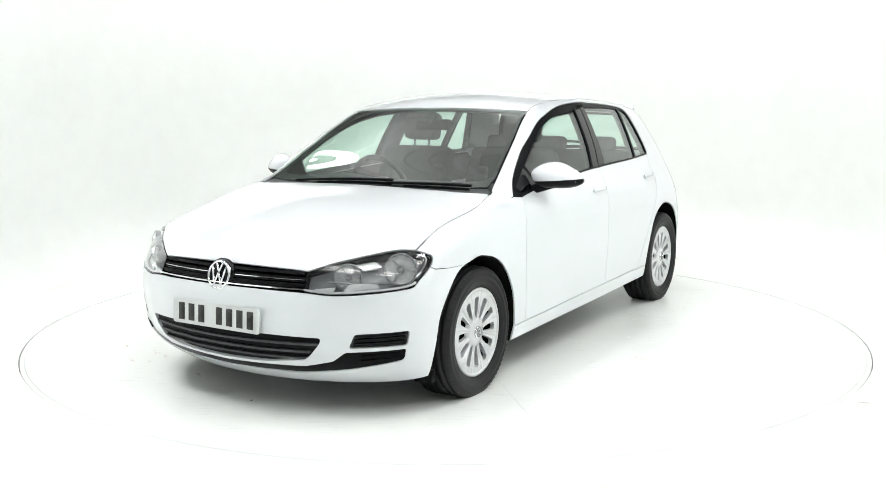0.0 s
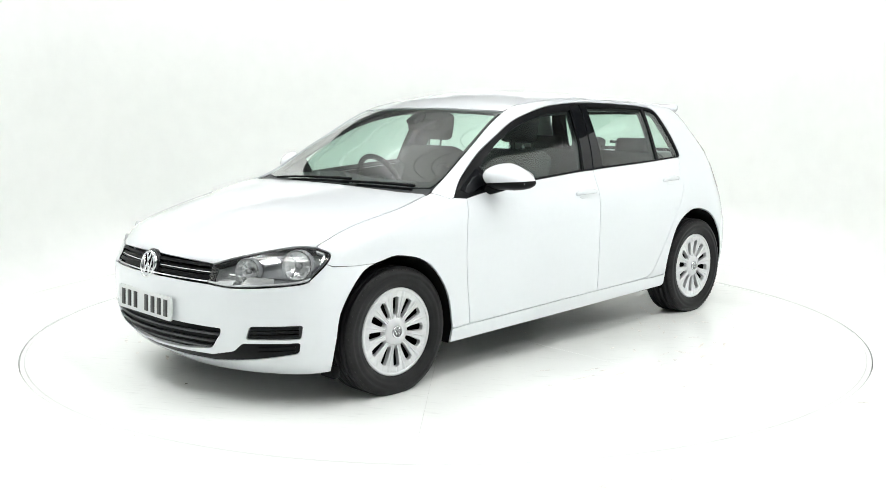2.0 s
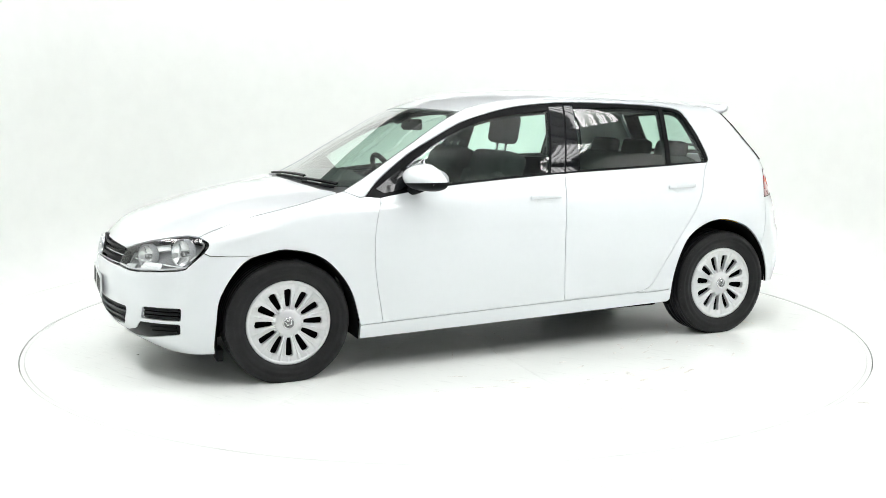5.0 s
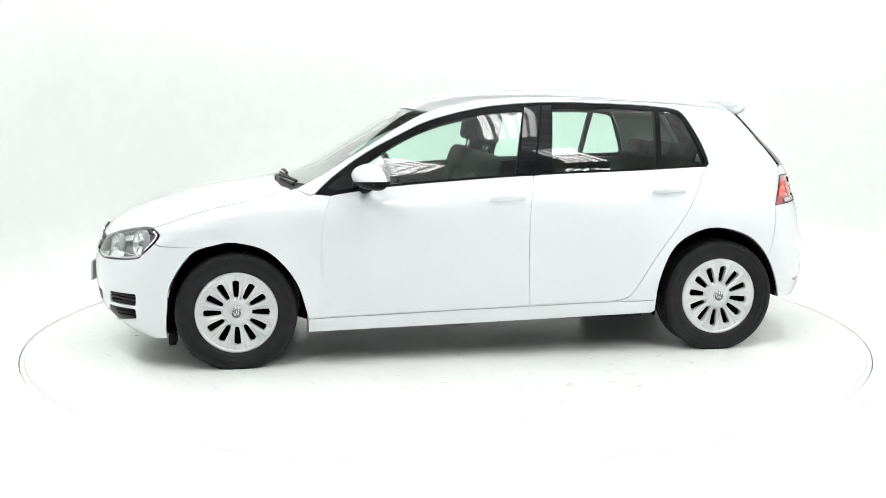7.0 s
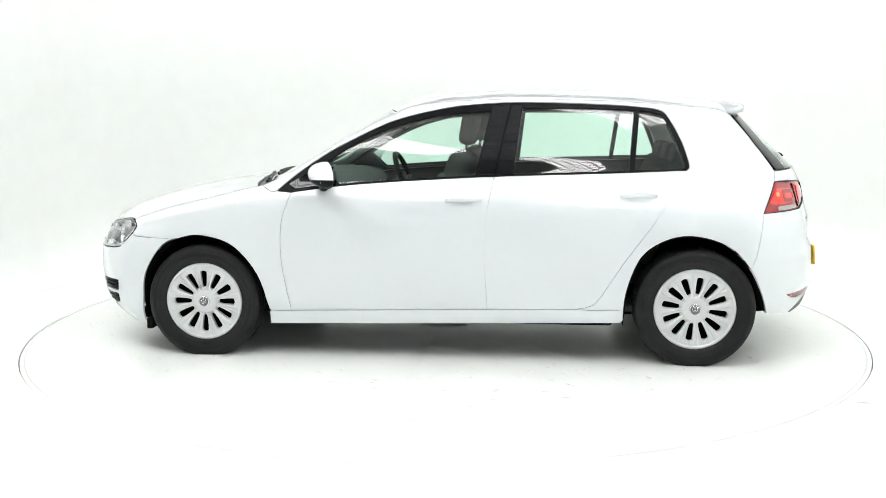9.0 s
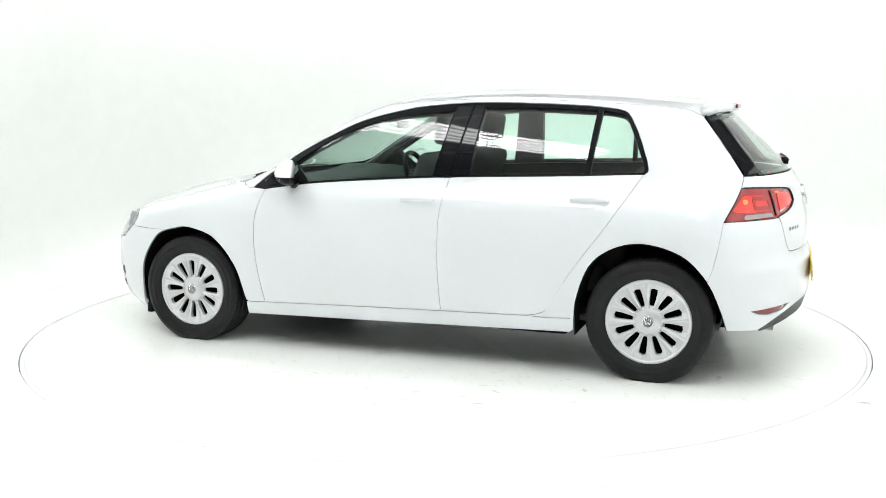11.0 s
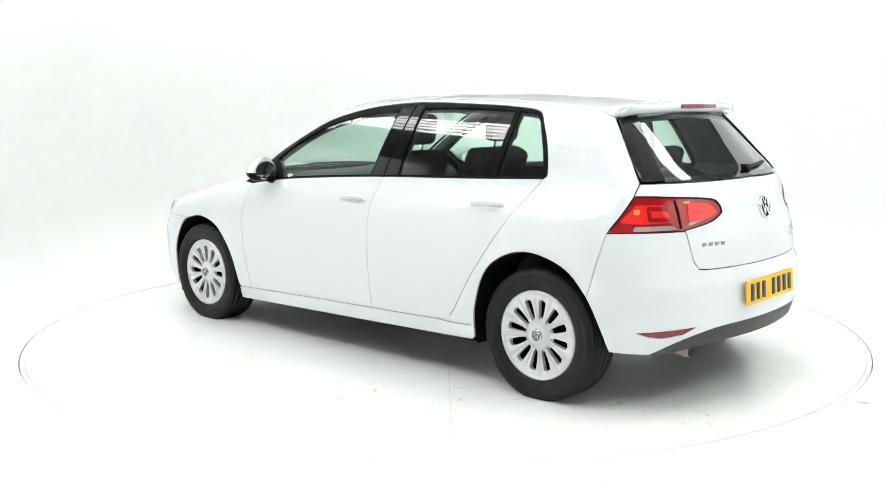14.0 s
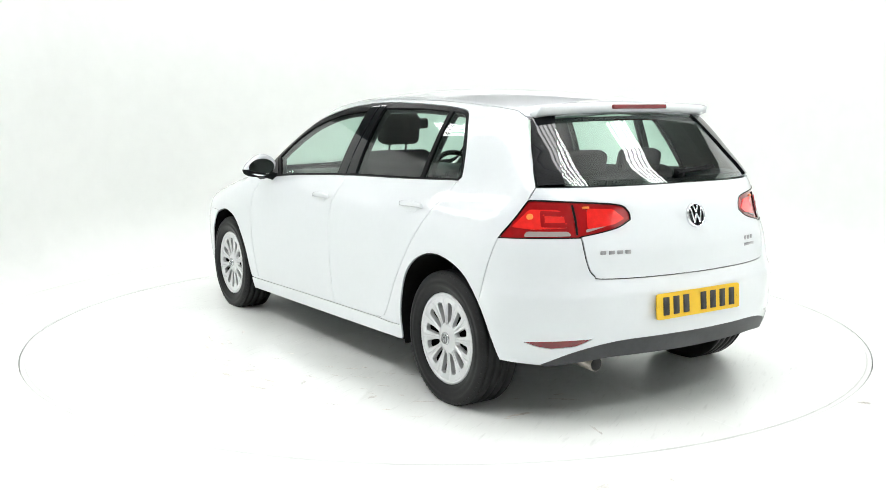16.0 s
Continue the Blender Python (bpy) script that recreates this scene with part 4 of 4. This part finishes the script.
# spoiler over the rear window
sp_v, sp_f, ys = [], [], np.linspace(-.53, .53, 23)
for y in ys:
    e = abs(y) / .53
    x1 = -1.655 + .07 * e ** 2.2
    zt0, zt1 = on_body("t", [-1.50], [y])[0][2], 1.370 - .012 * e ** 2
    sec = [(-1.50, zt0 + .001), (-1.565, zt0 * .5 + zt1 * .5 + .002), (x1 + .02, zt1 + .002), (x1, zt1 - .008), (x1 + .004, zt1 - .036), (x1 + .03, zt1 - .046), (-1.54, zt1 - .055)]
    sp_v += [(x, y, z) for x, z in sec]
for i in range(len(ys) - 1):
    sp_f += [(i * 7 + j, i * 7 + (j + 1) % 7, i * 7 + 7 + (j + 1) % 7, i * 7 + 7 + j) for j in range(7)]
sp_f += [tuple(range(6, -1, -1)), tuple((len(ys) - 1) * 7 + j for j in range(7))]
spoiler = mesh_part("spoiler", sp_v, sp_f, PAINT, tailgate, "white roof spoiler with a brake light")
bl = bmesh.new()
box_bm((.014, .34, .020), (-1.652, 0, 1.352), .005, 2, bl)
part("brake_light", bl, RED_REFLECTOR, spoiler, "slim dark red brake light")
rear_wiper = bar("rear_wiper", "r", [(a, 1.058 - .0007 * a) for a in np.linspace(-19, 2, 12)], .012, .016, .018, TRIM, tailgate, "black rear wiper")
part("wiper_hub", lathe_bm([(.001, .02), (.018, .018), (.022, .006), (.022, -.02)], 20, "x"), TRIM, rear_wiper, m=pose(-1.905, .0, 1.058, 0, 0, 180))
pipe = part("exhaust_pipe", tube_bm([(-1.65, .46, .262), (-1.80, .46, .256), (-1.895, .46, .252)], .033, 20), STEEL, body, "short steel exhaust tailpipe")
# dark plug over the closed pipe end: the hollow's shade put in as colour
part("bore_shade", tube_bm([(-1.87, .46, .2535), (-1.897, .46, .2519)], .029, 20), PIT, pipe)

# ---------------------------------------------------------------- wheels, mirrors, underbody, cabin
def wheel(name, x, y, z, mi):
    w = new(name)
    w.parent = car
    w.matrix_basis = Matrix.Translation(OFF) @ pose(x, -y if mi else y, z, 0, 0, 180 if mi else 0)
    return w


R_TYRE = .313
WHEEL_MESH = {}


def tyre_bm():
    """Tyre with rounded shoulders and grooves round its tread; the outer face looks along +y."""
    prof = [(.195, -.17), (.24, -.195), (.285, -.192), (.303, -.178)]
    for a in (-.155, -.115, -.075, -.035):
        prof += [(R_TYRE, a - .014), (R_TYRE, a + .012), (R_TYRE - .007, a + .014), (R_TYRE - .007, a + .022)]
    prof += [(R_TYRE, -.009), (.310, .002), (.300, .012), (.288, .018), (.276, .0215), (.274, .0190), (.262, .021), (.248, .0215), (.246, .0190), (.235, .018), (.219, .008), (.207, -.005), (.205, -.02)]
    return lathe_bm(prof, 96, "y")


def cover_bm():
    """Wheel cover: rim ring and hub disc."""
    bm = lathe_bm([(.205, -.03), (.213, -.004), (.212, .004), (.205, .007), (.196, .004), (.192, -.012)], 72, "y")
    lathe_bm([(.001, .004), (.036, .004), (.050, .000), (.074, -.008), (.080, -.022)], 48, "y", bm)
    return bm


def spoke_bm():
    """One broad, slightly dished spoke with a central ridge, between two slots."""
    bm = bmesh.new()
    rows = []
    for r, half, lift in ((.066, .0125, -.003), (.080, .0120, -.004), (.090, .0115, -.004), (.12, .0160, -.003), (.150, .0222, -.001), (.166, .0270, .001), (.171, .0462, .002), (.200, .0545, .004)):
        row = []
        for u, dz in ((-1, -.022), (-.97, -.0015), (-.80, .0), (-.22, -.003), (0, .0), (.22, -.003), (.80, .0), (.97, -.0015), (1, -.022)):
            row.append(bm.verts.new((half * u, lift + dz, math.sqrt(max(r * r - (half * u) ** 2, 0)))))
        rows.append(row)
    for p, q in zip(rows, rows[1:]):
        for i in range(8):
            bm.faces.new((p[i], p[i + 1], q[i + 1], q[i]))
    bmesh.ops.recalc_face_normals(bm, faces=bm.faces[:])
    if sum(f.normal.y for f in bm.faces) < 0:
        bmesh.ops.reverse_faces(bm, faces=bm.faces[:])
    return bm


def mesh_of(bm, mat, name):
    me = bpy.data.meshes.new(name)
    bm.to_mesh(me)
    bm.free()
    me.materials.append(mat)
    return me


TYRE_ME, COVER_ME, SPOKE_ME = mesh_of(tyre_bm(), RUBBER, "tyre"), mesh_of(cover_bm(), SILVER, "cover"), mesh_of(spoke_bm(), SILVER, "spoke")
BACK_ME = mesh_of(lathe_bm([(.001, -.055), (.12, -.05), (.19, -.05), (.205, -.025)], 48, "y"), WELL, "rim_back")
bm = bmesh.new()
for i in range(70):
    a = 2 * math.pi * i / 70
    box_bm((.006, .024, .003), (0, 0, 0), 0, 1, bm)
    bmesh.ops.transform(bm, matrix=Matrix.Rotation(a, 4, "Y") @ Matrix.Translation((0, .003, .3055)) @ Matrix.Rotation(radians(-32), 4, "X"), verts=bm.verts[-8:])
LUG_ME = mesh_of(bm, RUBBER, "lug")
CAP_ME = mesh_of(lathe_bm([(.001, .012), (.024, .012), (.029, .009), (.031, .002)], 32, "y"), CAP_GREY, "cap")
RING_ME = mesh_of(lathe_bm([(.0245, .0125), (.0275, .0135), (.0300, .010), (.0310, .004)], 32, "y"), CHROME, "cap_ring")
bm = bmesh.new()
for (x0, z0), (x1, z1) in (((-.60, .58), (-.30, -.62)), ((-.30, -.62), (0, .16)), ((0, .16), (.30, -.62)), ((.30, -.62), (.60, .58)), ((-.28, .80), (0, .22)), ((.28, .80), (0, .22))):
    d = Vector((x1 - x0, 0, z1 - z0)) * .026
    box_bm((.0045, .002, d.length), ((x0 + x1) / 2 * .026, .0132, (z0 + z1) / 2 * .026), 0, 1, bm, Matrix.Rotation(math.atan2(d.x, d.z), 4, "Y"))
STROKE_ME = mesh_of(bm, CHROME, "cap_strokes")


def add(name, me, parent, label="", m=None):
    ob = new(name, me)
    ob.parent = parent
    if m is not None:
        ob.matrix_basis = m
    if label:
        tagged(ob, label)
    return ob


for x, y, spin in ((1.3185, .858, 15), (-1.3185, .852, 6)):
    for mi in (False, True):
        w = wheel("wheel", x, y, .298 if x > 0 else .302, mi)
        tagged(w, "black tyre with a silver twelve-spoke wheel cover")
        add("tyre", TYRE_ME, w, "black rubber tyre")
        tagged(add("tread", LUG_ME, w), kind="stuff")
        turn = Matrix.Rotation(radians(spin), 4, "Y")
        add("rim", BACK_ME, w, "dark steel rim behind the cover")
        add("wheel_cover", COVER_ME, w, "silver wheel cover")
        for i in range(12):
            add("spoke", SPOKE_ME, w, "", turn @ Matrix.Rotation(2 * math.pi * i / 12, 4, "Y"))
        add("cap", CAP_ME, w, "round dark emblem cap")
        add("cap_ring", RING_ME, w, "chrome ring")
        add("cap_strokes", STROKE_ME, w, "", turn)

# wheel wells: liners that start just inside the arch's lip
for x, line in ((1.315, np.vstack([[(1.668, .17)], arch_f, [(.952, .175)]])), (-1.318, np.vstack([[(-.945, .20)], arch_r]))):
    for mi in (False, True):
        s, verts, n = -1 if mi else 1, [], len(line)
        lip = on_body("s", line[:, 0], line[:, 1])
        for (px, pz), q in zip(line, lip):
            u, w = x + (px - x) * .985, .31 + (pz - .31) * .985
            verts += [(u, s * (q[1] - .004), w), (u, s * .52, w)]
        faces = [(2 * i, 2 * i + 1, 2 * i + 3, 2 * i + 2) for i in range(n - 1)]
        verts.append((x, s * .52, .31))
        faces += [(2 * i + 1, 2 * n, 2 * i + 3) for i in range(n - 1)]
        mesh_part("wheel_well", verts, faces, WELL, body, "black wheel arch liner")

# underbody tray
bm = box_bm((1.80, 1.60, .05), (0, 0, .215), .02)
box_bm((.75, 1.0, .06), (1.40, 0, .20), .02, 2, bm)
box_bm((2.7, 1.10, .05), (0, 0, .225), .02, 2, bm)
box_bm((.60, 1.0, .10), (-1.45, 0, .27), .02, 2, bm)
box_bm((.12, 1.40, .06), (1.70, 0, .19), .02, 2, bm)
part("underbody", bm, UNDER, body, "black underbody")
for s in (1, -1):
    part("arch_flap", box_bm((.035, .10, .06), (1.652, s * .775, .158), .008), TRIM, body, "small black flap ahead of the front wheel")
bm = tube_bm([(-.7, .35, .19), (-1.2, .40, .20), (-1.75, .42, .24)], .028, 12)
part("exhaust_run", bm, STEEL, body)


def door_mirror(mi):
    s = -1 if mi else 1
    bm = bmesh.new()
    bmesh.ops.create_uvsphere(bm, u_segments=28, v_segments=18, radius=1)
    for v in bm.verts:
        x, y, z = v.co
        back = x < 0
        v.co = Vector((x * (.022 if back else .105), y * (.126 - .022 * max(z, 0)), z * (.066 if z > 0 else .072 - .02 * y)))
        v.co.z += .012 * (1 - abs(y)) - .018 * y
        v.co.x -= .05 * y
    top, low = bm, bm.copy()
    bmesh.ops.bisect_plane(top, geom=top.verts[:] + top.edges[:] + top.faces[:], plane_co=(0, 0, -.016), plane_no=(0, -.06, 1), clear_inner=True)
    bmesh.ops.bisect_plane(low, geom=low.verts[:] + low.edges[:] + low.faces[:], plane_co=(0, 0, -.016), plane_no=(0, -.06, 1), clear_outer=True)
    for b in (top, low):
        for f in b.faces:
            f.smooth = True
        if mi:
            bmesh.ops.scale(b, vec=(1, -1, 1), verts=b.verts[:])
            bmesh.ops.reverse_faces(b, faces=b.faces[:])
    at = pose(.600, s * .936, .990)
    cap = part("mirror_cap", top, PAINT, body, "white door mirror shell", at)
    part("mirror_base", low, TRIM, cap, "black mirror underside")
    part("side_indicator", tube_bm([(.10, -.055 * s, -.0145), (.085, .0, -.0165), (.040, s * .070, -.019), (.010, s * .100, -.021)], .0065, 8), SILVER, cap, "slim indicator strip")
    foot = tube_bm([(.07, s * -.165, -.085), (.055, s * -.13, -.070), (.03, s * -.07, -.05), (.02, s * -.02, -.035)], .026, 12)
    part("mirror_foot", foot, TRIM, cap, "black mirror foot")
    bm = bmesh.new()
    bmesh.ops.create_circle(bm, cap_ends=True, segments=28, radius=1)
    bm.transform(Matrix.Translation((-.030, 0, .0)) @ Matrix.Rotation(radians(s * 21.6), 4, "Z") @ Matrix.Rotation(radians(-90), 4, "Y") @ Matrix.Diagonal((.052, .106, 1, 1)))
    part("mirror_glass", bm, MIRROR, cap, "mirror glass")


door_mirror(False), door_mirror(True)

# ---------------------------------------------------------------- cabin
for mi in (False, True):
    upper_frame = np.vstack([rail, via("s", laid("r", [(-1.529, .558, 1.304), (-1.64, .618, 1.16), (-1.70, .65, 1.05)])), [(-1.30, 1.04)], dlo_rear[::-1][2:], dlo_top[::-1][1:], [(.93, .90)]])
    inner = np.vstack([[(.93, .28), (-.88, .28), (-.90, .50), (-1.0, .72), (-1.15, .79), (-1.45, .80)], [(-1.45, .95)], [(x, belt(x) + .004) for x in np.linspace(-1.27, .86, 14)], [(.93, .88)]])
    panel("door_card", "s", inner, CABIN, body, "dark door lining", out=-.055, flange=0.0, mirror=mi)
    panel("pillar_lining", "s", upper_frame, LINER, body, "pale pillar lining", out=-.035, flange=0.0, gap=.004, mirror=mi)
    panel("frame_lining", "s", dlo, CABIN, body, "dark window frame lining", holes=(gf, gr, gq), out=-.034, flange=.01, gap=.002, mirror=mi)
panel("headliner", "t", both("t", roof_half), LINER, body, "pale headliner", out=-.03, flange=0.0, gap=.01)
part("cabin_floor", box_bm((2.6, 1.5, .04), (-.35, 0, .28), .01), CABIN, body, "dark cabin floor")
part("bulkhead", box_bm((.05, 1.5, .6), (1.02, 0, .58), .01), CABIN, body, "dark bulkhead")
part("boot_trim", box_bm((.04, .90, .30), (-1.82, 0, .78), .01), CABIN, body, "dark tailgate lining")
part("parcel_shelf", box_bm((.50, 1.12, .03), (-1.50, 0, .955), .012), CABIN, body, "dark parcel shelf")

# dashboard
bm = bmesh.new()
prof = [(1.02, .90), (.90, .945), (.72, .95), (.60, .93), (.55, .88), (.57, .80), (.66, .66), (.98, .60)]
rows = []
for y in np.linspace(-.74, .74, 21):
    hump = .025 * math.exp(-((y + .36) / .17) ** 2)
    rows.append([bm.verts.new((x, y, z + (hump if 1 <= i <= 3 else 0))) for i, (x, z) in enumerate(prof)])
for p, q in zip(rows, rows[1:]):
    for i in range(7):
        bm.faces.new((p[i], p[i + 1], q[i + 1], q[i])).smooth = True
bmesh.ops.recalc_face_normals(bm, faces=bm.faces[:])
dash = part("dashboard", bm, CABIN, body, "dark dashboard")
for y in (-.62, -.12, .02, .62):
    part("air_vent", box_bm((.012, .11, .05), (.562, y, .86), .004), SILVER if abs(y) > .5 else TRIM, dash)
part("centre_screen", box_bm((.012, .17, .10), (.560, -.04, .80), .004), GLOSS_BLACK, dash)
part("centre_console", box_bm((.9, .2, .2), (.15, -.02, .40), .04, 3), CABIN, body, "dark centre console")
part("gear_lever", tube_bm([(.28, -.02, .5), (.26, -.02, .60), (.25, -.02, .64)], .016, 10), TRIM, body)

# steering wheel on the car's right
bm = bmesh.new()
pts = [(0, .185 * math.cos(a), .185 * math.sin(a)) for a in np.linspace(0, 2 * math.pi, 41)]
tube_bm(pts, .017, 10, bm)
sw = part("steering_wheel", bm, TRIM, body, "black steering wheel", pose(.36, -.36, .88, 0, 0, 0) @ pose(0, 0, 0, 0, 24, 0))
part("hub", box_bm((.05, .15, .13), (.02, 0, 0), .03, 3), CABIN, sw)
for a, b in (((.02, 0, 0), (0, .17, .01)), ((.02, 0, 0), (0, -.17, .01)), ((.02, 0, -.03), (0, 0, -.175))):
    part("spoke", tube_bm([a, b], .017, 8), TRIM, sw)
part("column", tube_bm([(.03, 0, 0), (.25, 0, 0)], .04, 10), CABIN, sw)


def cushion(size, at, bevel, rot=None, bm=None):
    return box_bm(size, at, bevel, 4, bm, rot)


def seat(x, y, name="front_seat", label="charcoal cloth front seat with a headrest"):
    s = new(name)
    s.parent = body
    s.location = (x, y, 0)
    tagged(s, label)
    lean = Matrix.Rotation(radians(-20), 4, "Y")
    part("cushion", cushion((.50, .50, .16), (.05, 0, .46), .06), CLOTH, s)
    back = part("backrest", cushion((.15, .50, .62), (-.26, 0, .80), .065, lean), CLOTH, s)
    for d in (-1, 1):
        part("bolster", cushion((.14, .09, .46), (-.215, d * .20, .76), .04, lean), CLOTH, back)
        part("post", tube_bm([(-.355, d * .055, 1.07), (-.375, d * .055, 1.16)], .007, 8), CHROME, back, "steel headrest post")
    part("headrest", cushion((.10, .25, .175), (-.385, 0, 1.225), .045, Matrix.Rotation(radians(-10), 4, "Y")), CLOTH, s)


seat(.28, .37), seat(.25, -.37)
bench = new("rear_bench")
bench.parent = body
tagged(bench, "charcoal cloth rear bench with low headrests")
part("cushion", cushion((.5, 1.30, .16), (-.82, 0, .47), .06), CLOTH, bench)
part("backrest", cushion((.14, 1.26, .58), (-1.16, 0, .77), .06, Matrix.Rotation(radians(-24), 4, "Y")), CLOTH, bench)
for y in (-.38, 0, .38):
    part("headrest", cushion((.09, .26, .12), (-1.275, y, 1.075), .04, Matrix.Rotation(radians(-14), 4, "Y")), CLOTH, bench)

mir = part("rear_view_mirror", box_bm((.03, .23, .065), (0, 0, 0), .02, 3), TRIM, body, "interior mirror", pose(.33, .0, 1.245, 0, 0, 8))
part("mirror_stalk", tube_bm([(.0, 0, .02), (.06, 0, .055)], .012, 8), TRIM, mir)
part("sensor_box", box_bm((.10, .08, .03), (.39, 0, 1.285), .01, 2, None, Matrix.Rotation(radians(30), 4, "Y")), TRIM, body)
for y in (.32, -.32):
    part("sun_visor", box_bm((.15, .38, .015), (.20, y, 1.338), .006, 2, None, Matrix.Rotation(radians(8), 4, "Y")), LINER, body)


def motions():
    """The turntable turns at a steady pace and carries the car round."""
    rows = []
    for i in range(33):
        t = i * .5
        rows.append((t, 238.596 - 7.07476 * t - .007054 * t * t))
    walk(turntable, [(t, pose(0, 0, 0, 0, 0, a - 238.596)) for t, a in rows])
    walk(car, [(t, pose(0, 0, 0, 0, 0, a)) for t, a in rows])


motions()
